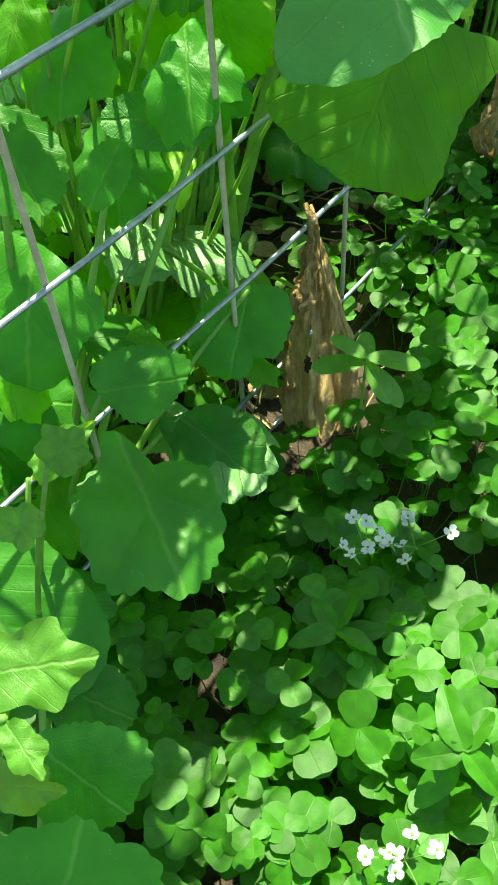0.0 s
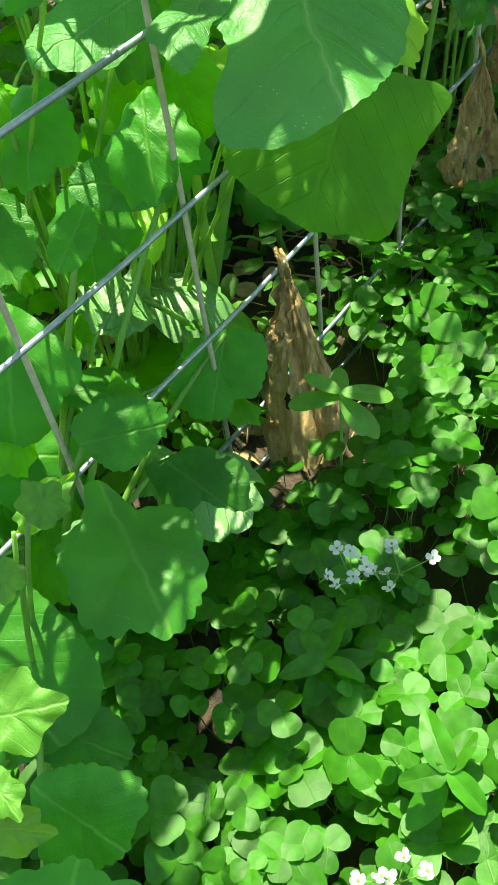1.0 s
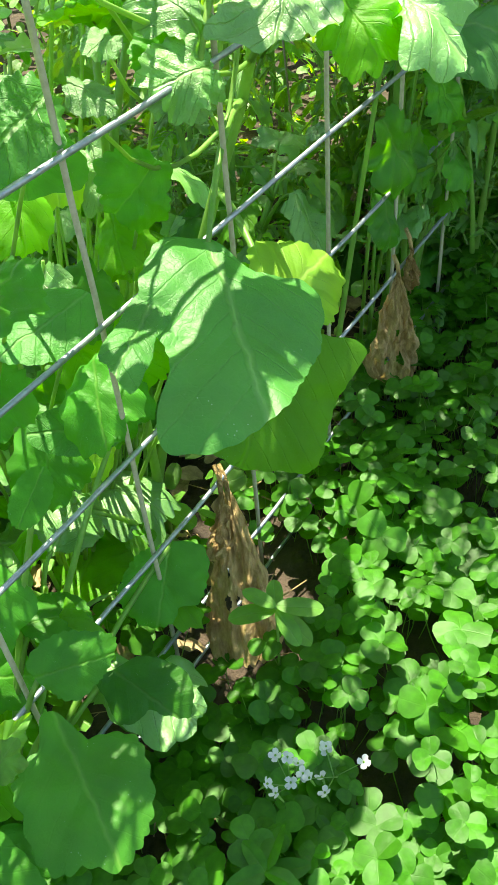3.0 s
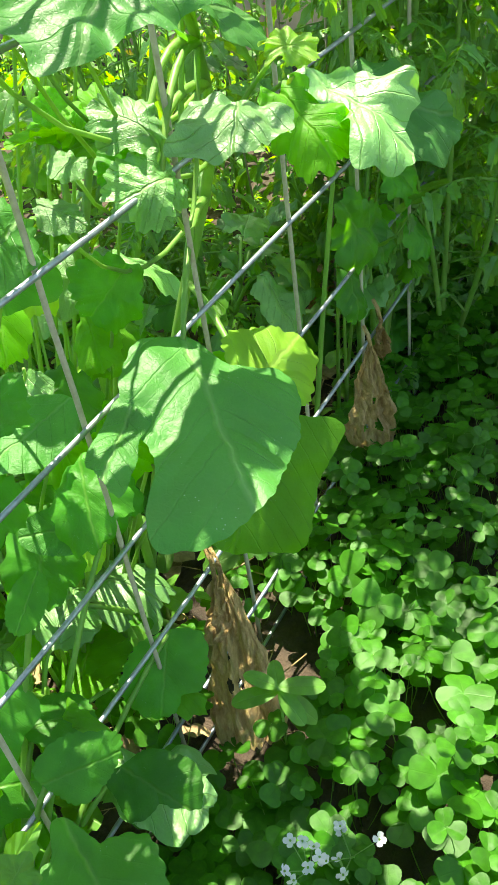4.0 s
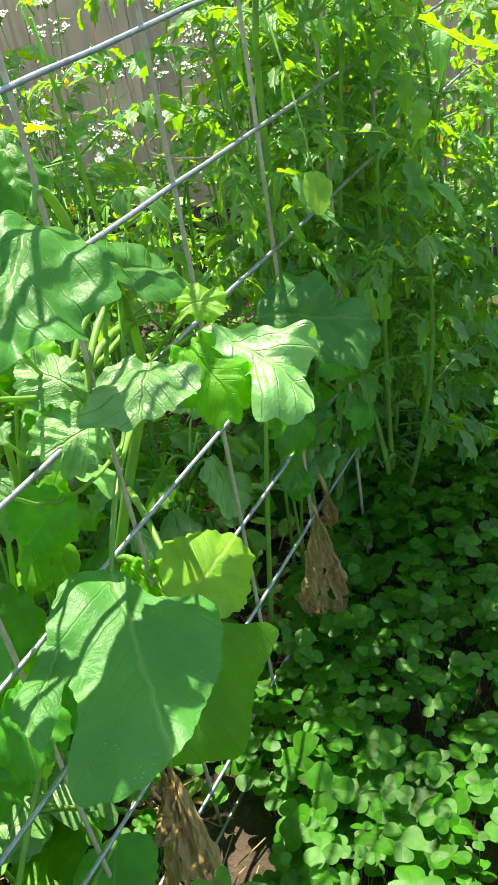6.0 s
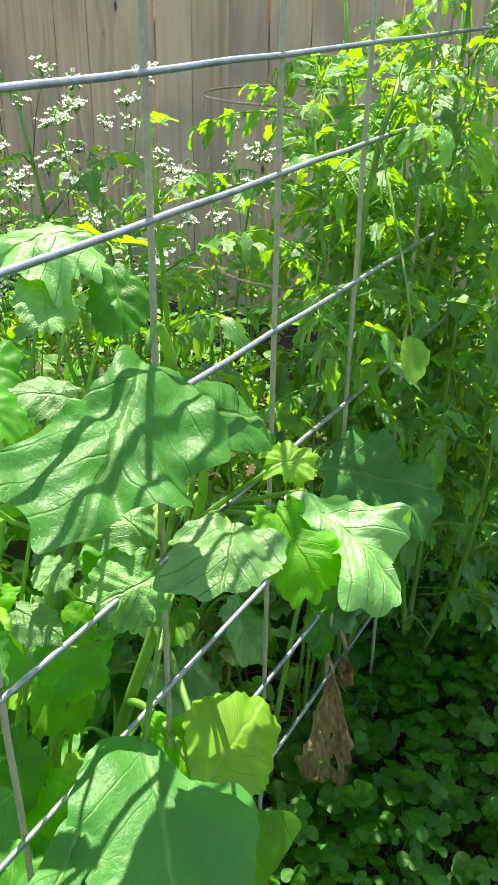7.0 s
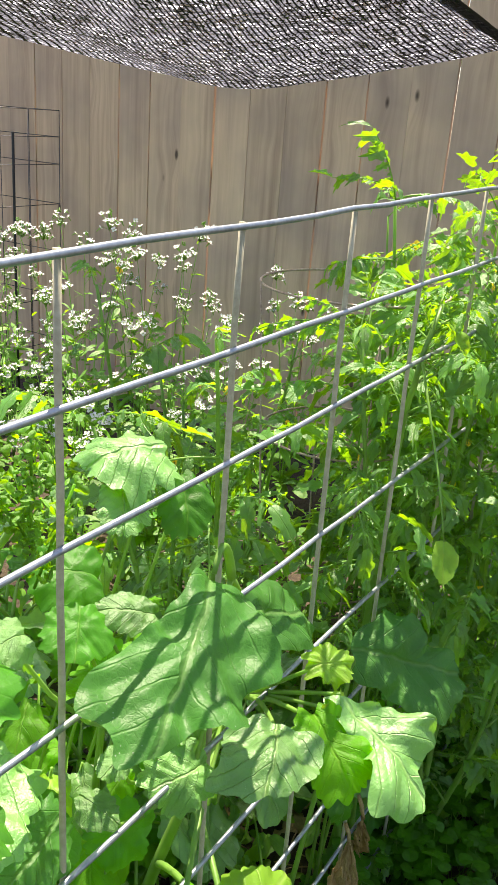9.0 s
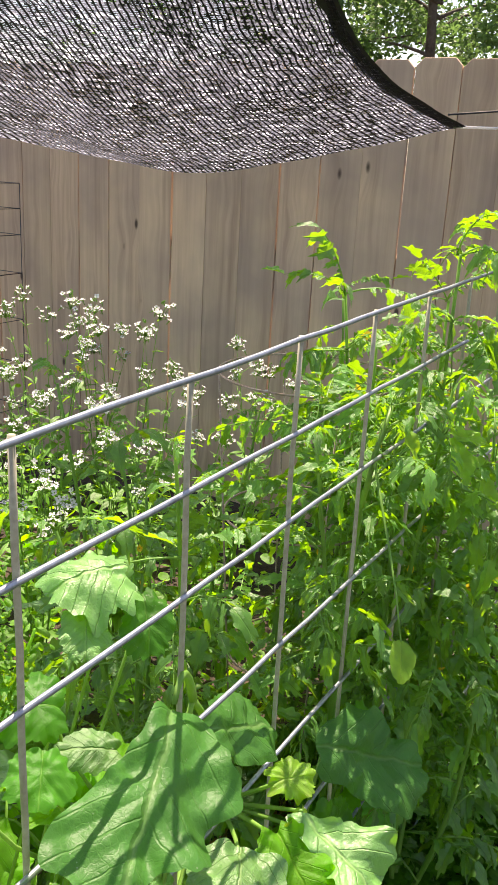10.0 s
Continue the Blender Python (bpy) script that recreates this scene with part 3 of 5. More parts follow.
    big_leaf(p, b, (-0.365, 0.009, 0.238), (-0.380, -0.127, 0.157), (-0.413, 0.005, 0.215), 0.141, TURNIP, seed=33, **BROAD,
             form=(0.96, 0.92, 0.99, 0.98, 0.86, 0.74, 0.76, 0.79, 0.85, 1.06, 1.04, 1.02, 0.98, 1.03, 1.1, 1.05))
    big_leaf(p, b, (-0.421, -0.137, 0.196), (-0.412, -0.220, 0.154), (-0.466, -0.151, 0.169), 0.094, TURNIP, seed=34, **TOOTHED,
             form=(0.95, 0.88, 0.85, 0.92, 0.9, 0.79, 0.76, 0.77, 0.93, 0.87, 0.84, 0.87, 0.9, 1.08, 1.11, 0.9))
    big_leaf(p, b, (-0.381, -0.093, 0.173), (-0.356, -0.170, 0.141), (-0.420, -0.116, 0.144), 0.060, TURNIP, seed=35, **TOOTHED)
    big_leaf(p, b, (-0.535, -0.245, 0.152), (-0.433, -0.209, 0.215), (-0.496, -0.281, 0.149), 0.144, TURNIP, seed=36, **TOOTHED,
             form=(0.92, 0.84, 1.01, 0.97, 0.97, 0.98, 1.02, 0.9, 0.94, 0.97, 0.96, 0.92, 0.96, 1.02, 0.89, 0.84))
    big_leaf(p, b, (-0.148, 0.082, 0.367), (-0.227, 0.042, 0.261), (-0.192, 0.113, 0.362), 0.141, TURNIP, seed=37, **BROAD,
             form=(0.93, 0.83, 0.87, 0.83, 0.93, 0.96, 1.01, 1.03, 0.89, 0.78, 0.74, 0.84, 0.86, 0.69, 0.75, 0.88))
    big_leaf(p, b, (-0.140, 0.103, 0.462), (-0.162, 0.039, 0.407), (-0.189, 0.111, 0.440), 0.074, TURNIP, seed=38, **TOOTHED)
    big_leaf(p, b, (-0.086, 0.024, 0.436), (-0.137, 0.019, 0.405), (-0.120, 0.065, 0.445), 0.036, TURNIP, seed=39, **TOOTHED)
    big_leaf(p, b, (0.026, 0.025, 0.391), (-0.041, 0.098, 0.404), (0.044, 0.063, 0.425), 0.052, WAXY, seed=43, **BROAD)
    big_leaf(p, b, (-0.165, 0.033, 0.285), (-0.104, 0.002, 0.252), (-0.158, -0.003, 0.272), 0.07, TURNIP, seed=40, **TOOTHED)
    big_leaf(p, b, (-0.110, -0.002, 0.165), (-0.104, -0.099, 0.115), (-0.156, -0.014, 0.139), 0.089, TURNIP, seed=41, **BROAD,
             form=(0.99, 1.04, 1.05, 0.93, 0.97, 0.9, 0.91, 1.08, 0.83, 0.77, 0.83, 0.87, 0.93, 1.06, 1.0, 0.96))
    big_leaf(p, b, (0.037, 0.008, 0.218), (-0.037, -0.013, 0.143), (-0.001, 0.046, 0.217), 0.101, TURNIP, seed=42, label="shaded leaf with sunlit tips and a nibbled edge", **dict(TOOTHED, depth=0.05),
             form=(0.97, 1.03, 1.04, 1.08, 0.95, 0.89, 0.88, 0.82, 0.88, 1.03, 1.18, 1.07, 0.96, 0.9, 0.62, 0.88))

    # Added plant, mostly out of view; its leaves block sun from the low left.
    e = (-0.52, 0.16, GROUND)
    p = thing("turnip_plant", e, "turnip plant added out of view to shade the low leaves", "plant", g)
    for i, (base, tip, sidep, w) in enumerate((
            ((-0.19, 0.02, 0.91), (-0.205, -0.095, 0.93), (-0.14, -0.03, 0.92), 0.11),
            ((-0.13, 0.06, 0.87), (-0.15, -0.04, 0.88), (-0.10, 0.0, 0.87), 0.085), ((-0.145, -0.015, 0.90), (-0.172, -0.10, 0.91), (-0.10, -0.06, 0.90), 0.075),
            ((-0.13, 0.065, 0.96), (-0.16, -0.075, 0.94), (-0.07, 0.015, 0.96), 0.13), ((-0.16, 0.03, 0.68), (-0.185, -0.08, 0.66), (-0.10, 0.0, 0.68), 0.10),
            ((-0.25, 0.03, 0.62), (-0.30, -0.08, 0.60), (-0.2, 0.0, 0.62), 0.10))):
        big_leaf(p, e, base, tip, sidep, w, seed=71 + i, stalk=0.003)

    c = (0.02, 0.26, GROUND)
    p = thing("turnip_plant", c, "turnip plant with upright leaves behind the panel", "plant", g)
    crowns = iter([(0.02 + dx, 0.26 + dy, GROUND) for dx, dy in ((-0.05, 0.0), (-0.02, 0.03), (0.09, -0.03), (0.0, 0.01), (0.17, 0.08), (0.15, 0.05), (0.12, 0.09))])
    big_leaf(p, next(crowns), (0.024, 0.034, 0.548), (-0.073, 0.054, 0.536), (0.0, 0.0, 0.535), 0.075, WAXY, stalk=0.0026, seed=51, **BROAD)
    big_leaf(p, next(crowns), (0.052, 0.109, 0.697), (0.016, 0.071, 0.629), (0.006, 0.133, 0.682), 0.111, TURNIP, stalk=0.0026, seed=52, **BROAD,
             form=(0.93, 0.9, 0.81, 0.82, 0.97, 0.99, 1.14, 1.06, 1.0, 0.9, 0.9, 0.81, 0.85, 1.08, 1.2, 0.97))
    # The last three leaves are added to hold sun off the toothed leaf below.
    for i, (base, tip, sidep, w, mat) in enumerate((
            ((0.040, 0.030, 0.726), (-0.088, 0.022, 0.700), (-0.005, -0.01, 0.675), 0.062, WAXY), ((0.0, 0.045, 0.80), (-0.11, 0.01, 0.78), (-0.05, -0.02, 0.78), 0.09, TURNIP_SUNLIT),
            ((-0.03, 0.03, 0.62), (-0.12, 0.015, 0.60), (-0.07, -0.02, 0.61), 0.075, TURNIP), ((-0.09, 0.04, 0.83), (-0.17, 0.0, 0.82), (-0.11, -0.02, 0.82), 0.08, TURNIP_BACKLIT))):
        big_leaf(p, (-0.1, 0.28, GROUND), base, tip, sidep, w, mat, stalk=0.0026, seed=160 + i)
    big_leaf(p, next(crowns), (0.177, 0.055, 0.607), (0.118, 0.082, 0.560), (0.159, 0.046, 0.553), 0.08, stalk=0.0026, seed=53)
    big_leaf(p, next(crowns), (0.061, 0.091, 0.360), (0.010, 0.150, 0.387), (-0.001, 0.115, 0.35), 0.085, stalk=0.0026, seed=54, fold=0.4)
    big_leaf(p, next(crowns), (0.310, 0.135, 0.940), (0.212, 0.180, 0.925), (0.255, 0.105, 0.920), 0.11, TURNIP_SUNLIT, stalk=0.0026, seed=55, wave=0.04, side=0.3, crumple=0.12, ragged=0.25, label="arched leaf behind the panel, coloured pale as if sunlit")
    big_leaf(p, next(crowns), (0.305, 0.125, 0.925), (0.268, 0.085, 0.862), (0.318, 0.085, 0.885), 0.065, TURNIP, stalk=0.0026, seed=56)
    big_leaf(p, next(crowns), (0.240, 0.150, 0.920), (0.205, 0.120, 0.880), (0.250, 0.110, 0.890), 0.06, TURNIP_SUNLIT, stalk=0.0026, seed=57)

    d = (0.50, 0.06, GROUND)
    p = thing("turnip_plant", d, "turnip plant with one very broad shaded leaf hanging over the wire", "plant", g)
    big_leaf(p, d, (0.525, -0.004, 0.632), (0.627, -0.137, 0.585), (0.499, -0.024, 0.598), 0.145, WAXY, seed=61, **CRISP,
             form=(0.77, 0.96, 0.97, 1.02, 1.15, 0.97, 0.89, 0.82, 0.8, 0.89, 1.08, 0.99, 0.98, 1.01, 0.96, 0.97, 1.05, 0.86, 0.97, 0.66, 0.49, 0.62, 0.83, 0.77))

    for i, (base, tip, sidep, w) in enumerate((
            ((0.56, 0.02, 0.50), (0.60, -0.015, 0.385), (0.62, 0.0, 0.46), 0.10), ((0.655, 0.02, 0.45), (0.655, -0.012, 0.345), (0.71, 0.0, 0.42), 0.085),
            ((0.60, 0.03, 0.38), (0.58, 0.0, 0.29), (0.65, 0.01, 0.35), 0.07), ((0.74, 0.03, 0.50), (0.77, -0.02, 0.40), (0.80, 0.01, 0.47), 0.095),
            ((0.70, 0.03, 0.58), (0.72, -0.03, 0.50), (0.76, 0.0, 0.56), 0.09), ((0.80, 0.02, 0.36), (0.82, -0.03, 0.27), (0.86, 0.0, 0.33), 0.08))):
        big_leaf(p, (0.66 + 0.02 * i, 0.08, GROUND), base, tip, sidep, w, TURNIP, seed=170 + i, stalk=0.003, teeth=13, depth=0.12, ragged=0.15)

    h = (0.06, 0.16, GROUND)
    p = thing("turnip_plant", h, "low turnip with leaves in sunlit and backlit colours", "plant", g)
    r = random.Random(29)
    for x, y, z, k, mat in ((0.073, 0.06, 0.448, 0.62, 0), (-0.059, 0.08, 0.468, 0.55, 2), (0.054, 0.10, 0.275, 0.40, 3), (-0.032, 0.08, 0.364, 0.62, 2), (0.024, 0.10, 0.449, 0.5, 0), (0.122, 0.05, 0.43, 0.42, 3),
                            (-0.125, 0.05, 0.518, 0.4, 0), (0.024, 0.10, 0.605, 0.5, 0), (0.146, 0.12, 0.579, 0.45, 1), (0.013, 0.08, 0.522, 0.5, 1), (0.137, 0.10, 0.509, 0.45, 0), (0.10, 0.12, 0.605, 0.45, 3), (0.172, 0.10, 0.487, 0.5, 0), (0.063, 0.08, 0.497, 0.5, 2), (0.23, 0.12, 0.52, 0.4, 0), (0.28, 0.12, 0.62, 0.42, 1),
                            # Leaves added on this row cast shade on the low and withered leaves.
                            (0.0, 0.025, 0.44, 0.58, 2), (0.035, 0.03, 0.40, 0.5, 2), (0.175, 0.01, 0.45, 0.5, 0), (0.14, 0.0, 0.36, 0.4, 0)):
        b = Vector((x + 0.035, y + 0.03, z + 0.025))
        leaf = part("leaf", TONED_LEAVES[mat], p, aim(b, 215 + r.uniform(-35, 35), r.uniform(-45, -12), r.uniform(-25, 25), k))
        c = Vector((0.06 + 0.3 * (x - 0.06), 0.20, GROUND))
        part("petiole", mesh_of("petiole", tube(bend(c, c * 0.4 + b * 0.6 + Vector((0.01, 0.03, 0.0)), b, 6), [0.0036, 0.0034, 0.003, 0.0027, 0.0024, 0.002, 0.0018], 6), STEM), leaf)

    for i in range(18):
        b = Vector((r.uniform(-0.05, 0.36), r.uniform(0.14, 0.42), r.uniform(0.34, 0.62)))
        leaf = part("leaf", TONED_LEAVES[(1, 0, 1, 3, 1, 0)[i % 6]], p, aim(b, r.uniform(0, 360), r.uniform(-25, 12), r.uniform(-20, 20), r.uniform(0.4, 0.62)))
        c = Vector((h[0] + 0.5 * (b.x - h[0]), 0.5 * (b.y + 0.2), GROUND))
        part("petiole", mesh_of("petiole", tube(bend(c, c * 0.4 + b * 0.6, b, 6), [0.0034, 0.0032, 0.003, 0.0026, 0.0022, 0.0018, 0.0016], 6), STEM), leaf)

    f = (0.17, 0.14, GROUND)
    p = thing("turnip_plant", f, "young bolting turnip shoot with a bright crown of lobed leaves", "plant", g)
    st = bend(f, (0.16, 0.14, 0.4), (0.186, 0.12, 0.722), 8)
    part("stem", mesh_of("stem", tube(st, [0.0075 - 0.0005 * i for i in range(9)], 8), STEM), p)
    part("stem", mesh_of("stem", tube(bend(st[6], (0.21, 0.125, 0.66), (0.252, 0.12, 0.712), 4), [0.0055, 0.005, 0.0045, 0.004, 0.0035], 8), STEM), p)
    for i in range(9):
        L = 0.05 + 0.008 * (i % 3)
        leaf = leaf_shape(L, L * 0.8, seg=60, rings=5, lobes=7, lobe=0.22, wide=0.2, fold=0.15, droop=0.3, wave=0.05, quilt=0.02, crumple=0.1, seed=860 + i)
        top = st[8] if i < 6 else Vector((0.252, 0.12, 0.712))
        part("leaf", mesh_of("leaf", leaf, TURNIP_BACKLIT), p, aim(top - Vector((0, 0, 0.012 * (i % 3))), i * 137 + 30, 50 - 14 * (i % 4), 15 * (i % 3) - 15))


# ---- shared leaf meshes ----
def rosette_meshes():
    out = []
    for i in range(6):
        L, W = 0.16, 0.12 + 0.012 * (i % 3)
        tpl = leaf_shape(L, W, seg=64, rings=8, teeth=17, depth=0.09, wide=0.12, cord=0.05, fold=0.05, droop=0.35 + 0.1 * (i % 2), side=0.3, wave=0.05, waves=4, rough=0.03, seed=70 + i, quilt=0.014, ragged=0.22, crumple=0.12, curl=0.06)
        out.append(tpl)
    return out


def tomato_leaf_tpl(seed, length=0.19, droop=0.35):
    """A compound leaf: a bent rib with toothed leaflets in pairs and one at the end."""
    r = random.Random(seed)
    def rib(t):
        return Vector((0.012 * math.sin(2.5 * t + seed), length * (t - 0.12 * t * t), 0.03 * t - droop * length * t * t))
    parts = [tube([rib(i / 7) for i in range(8)], [0.0022 - 0.0002 * i for i in range(8)], 5, 1)]
    spots = [(0.24, 0.5), (0.33, 0.3), (0.44, 0.85), (0.54, 0.35), (0.64, 1.0), (0.74, 0.35), (0.84, 0.9), (1.0, 1.15)]
    for t, k in spots:
        for sgn in ((-1, 1) if t < 1 else (0,)):
            L = 0.050 * k * r.uniform(0.75, 1.2)
            leaf = leaf_shape(L, L * r.uniform(0.42, 0.62), seg=30, rings=3, lobes=7, lobe=0.34, wide=-0.25, cord=0.0, fold=r.uniform(0.1, 0.75), droop=r.uniform(0.1, 0.9), side=0.2, wave=0.04, rough=0.03, seed=r.randint(0, 999))
            yaw = 90 - sgn * r.uniform(48, 80)
            m = Matrix.Translation(rib(t)) @ Euler((radians(r.uniform(-25, 12) - 30 * t), radians(r.uniform(-25, 25)), radians(yaw - 90)), "XYZ").to_matrix().to_4x4()
            parts.append(moved(leaf, m, 0))
    return joined(parts)


def flower_tpl(r, size=0.009, petals=4):
    """A small open flower of four petals, facing +z; petals in slot 0, its eye in slot 1."""
    parts = []
    for i in range(petals):
        leaf = leaf_shape(size, size * 0.8, seg=8, rings=2, wide=0.35, fold=0.1, droop=-0.1 + r.uniform(-0.2, 0.3), side=0.1, wave=0.02, rough=0.02, seed=r.randint(0, 99))
        parts.append(moved(leaf, Euler((radians(r.uniform(5, 35)), 0, radians(i * 360 / petals + r.uniform(-8, 8)))).to_matrix().to_4x4(), 0))
    parts.append(tube([(0, 0, -0.012), (0, 0, -0.003), (0, 0, 0.002)], [0.0007, 0.0015, 0.0012], 5, 1))
    return joined(parts)


def umbel_tpl(seed, n=9, spread=0.024, height=0.040, size=0.0068):
    """A head of small white flowers over a few buds and thin stalks."""
    r = random.Random(seed)
    parts = []
    for i in range(n):
        a, d = i * 2.4, spread * math.sqrt((i + 0.5) / n)
        top = Vector((d * math.cos(a), d * math.sin(a), height * r.uniform(0.15, 1.0)))
        parts.append(tube([(0, 0, 0), tuple(top * 0.6 + Vector((0, 0, 0.004))), tuple(top)], 0.0006, 4, 1))
        tilt = Euler((radians(r.uniform(-45, 45)), radians(r.uniform(-45, 45)), r.uniform(0, 6))).to_matrix().to_4x4()
        parts.append(moved(flower_tpl(r, size), Matrix.Translation(top) @ tilt))
    for i in range(6):
        p = Vector((r.uniform(-0.006, 0.006), r.uniform(-0.006, 0.006), height * r.uniform(0.8, 1.05)))
        parts.append(tube([tuple(p), tuple(p + Vector((0, 0, 0.004))), tuple(p + Vector((0, 0, 0.006)))], [0.001, 0.0018, 0.0004], 5, 1))
    return joined(parts)


ROSETTE = [mesh_of("leaf", t, (TURNIP_BACKLIT, TURNIP_SUNLIT, TURNIP)[i % 3]) for i, t in enumerate(rosette_meshes())]
# The same blades in sunlit, backlit and plain leaf colours.
TONED_LEAVES = [mesh_of("leaf", t, m) for t, m in zip(rosette_meshes(), (TURNIP_BACKLIT, TURNIP_SUNLIT, TURNIP, YELLOW_BACKLIT))]
TOMATO_LEAVES = [mesh_of("compound_leaf", tomato_leaf_tpl(100 + i, 0.17 + 0.02 * (i % 3), 0.2 + 0.14 * (i % 4)), TOMATO, STEM) for i in range(8)]
UMBELS = [mesh_of("flower_head", umbel_tpl(200 + i, 11 + 3 * (i % 3)), PETAL, STEM) for i in range(5)]
YFLOWER = mesh_of("flower", moved(flower_tpl(random.Random(5), 0.008, 6), Matrix.Identity(4)), YPETAL, STEM)


def back_turnip(x, y, n, height, seed, size=1.0):
    """A turnip behind the panel: leaves on arched stalks round a crown, some along a leaning stem."""
    r = random.Random(seed)
    at = Vector((x, y, GROUND))
    p = thing("turnip_plant", at, "leafy turnip plant with pale stalks and sunlit toothed leaves", "plant", "turnip plants behind the panel")
    lean = Vector((r.uniform(-0.12, 0.12), r.uniform(-0.06, 0.10), 0))
    stem = bend(at, at + lean + Vector((0, 0, height * 0.6)), at + lean * 2 + Vector((0, 0, height)), 8)
    part("stem", mesh_of("stem", tube(stem, [0.006 - 0.0004 * i for i in range(9)], 7), STEM), p)
    for i in range(n):
        t = (i + 0.5) / n
        s = stem[min(8, int(t * 8))] + Vector((r.uniform(-0.004, 0.004), r.uniform(-0.004, 0.004), 0))
        yaw = i * 137.5 + r.uniform(-25, 25)
        out = r.uniform(0.07, 0.15) * size * (1.1 - 0.5 * t)
        d = Vector((math.cos(radians(yaw)), math.sin(radians(yaw)), 0))
        b = s + d * out + Vector((0, 0, r.uniform(0.03, 0.09)))
        if b.y < 0.03:
            b.y = 0.03 + r.uniform(0, 0.03)
        k = size * r.uniform(0.55, 1.0) * (1.05 - 0.35 * t)
        if 0.0 < b.x < 0.62 and b.y < 0.22 and b.z < 0.26:
            continue
        leaf = part("leaf", ROSETTE[r.randrange(6)], p, aim(b, yaw + r.uniform(-15, 15), r.uniform(-25, 25), r.uniform(-30, 30), k))
        part("petiole", mesh_of("petiole", tube(bend(s, s * 0.4 + b * 0.6 + Vector((0, 0, 0.03)), b, 5), [0.0036, 0.0034, 0.003, 0.0026, 0.0022, 0.0018], 6), STEM), leaf)


def tomato_plant(x, y, height, n, seed, lean=(0.0, 0.0), flowers=4, low=0.1, spread=360, label="bushy tomato plant with small yellow flowers"):
    r = random.Random(seed)
    at = Vector((x, y, GROUND))
    p = thing("tomato_plant", at, label, "plant", "tomato plants")
    stems = []
    for k in range(3):
        tip = at + Vector((lean[0] + r.uniform(-0.12, 0.12), lean[1] + r.uniform(-0.12, 0.12), height * (1.0 if k == 0 else r.uniform(0.65, 0.95)) - GROUND))
        mid = at * 0.5 + tip * 0.5 + Vector((r.uniform(-0.07, 0.07), r.uniform(-0.07, 0.07), 0))
        st = bend(at, mid, tip, 12)
        stems.append(st)
        part("stem", mesh_of("stem", tube(st, [0.0062 - 0.0003 * i for i in range(13)], 7), STEM), p)
    for i in range(n):
        st = stems[i % 3]
        t = low + (1 - low) * ((i + r.random()) / n)
        s = st[min(12, int(t * 12.99))]
        yaw = r.uniform(0, 360)
        part("leaf", TOMATO_LEAVES[r.randrange(8)], p, aim(s, yaw, r.uniform(-15, 45) + 20 * (t > 0.9), r.uniform(-25, 25), r.uniform(0.65, 1.1) * (0.8 if t > 0.85 else 1.0)))
    for i in range(flowers):
        st = stems[i % 3]
        s = st[r.randrange(9, 13)] + Vector((r.uniform(-0.04, 0.04), r.uniform(-0.04, 0.04), r.uniform(-0.01, 0.03)))
        f = part("flower_truss", mesh_of("flower_truss", tube([tuple(st[11]), tuple(s * 0.5 + st[11] * 0.5 + Vector((0, 0, 0.015))), tuple(s)], 0.0009, 4), STEM), p)
        part("flower", YFLOWER, f, Matrix.Translation(s) @ Euler((r.uniform(0.4, 2.2), 0, r.uniform(0, 6))).to_matrix().to_4x4(), "small yellow flower")
    return p


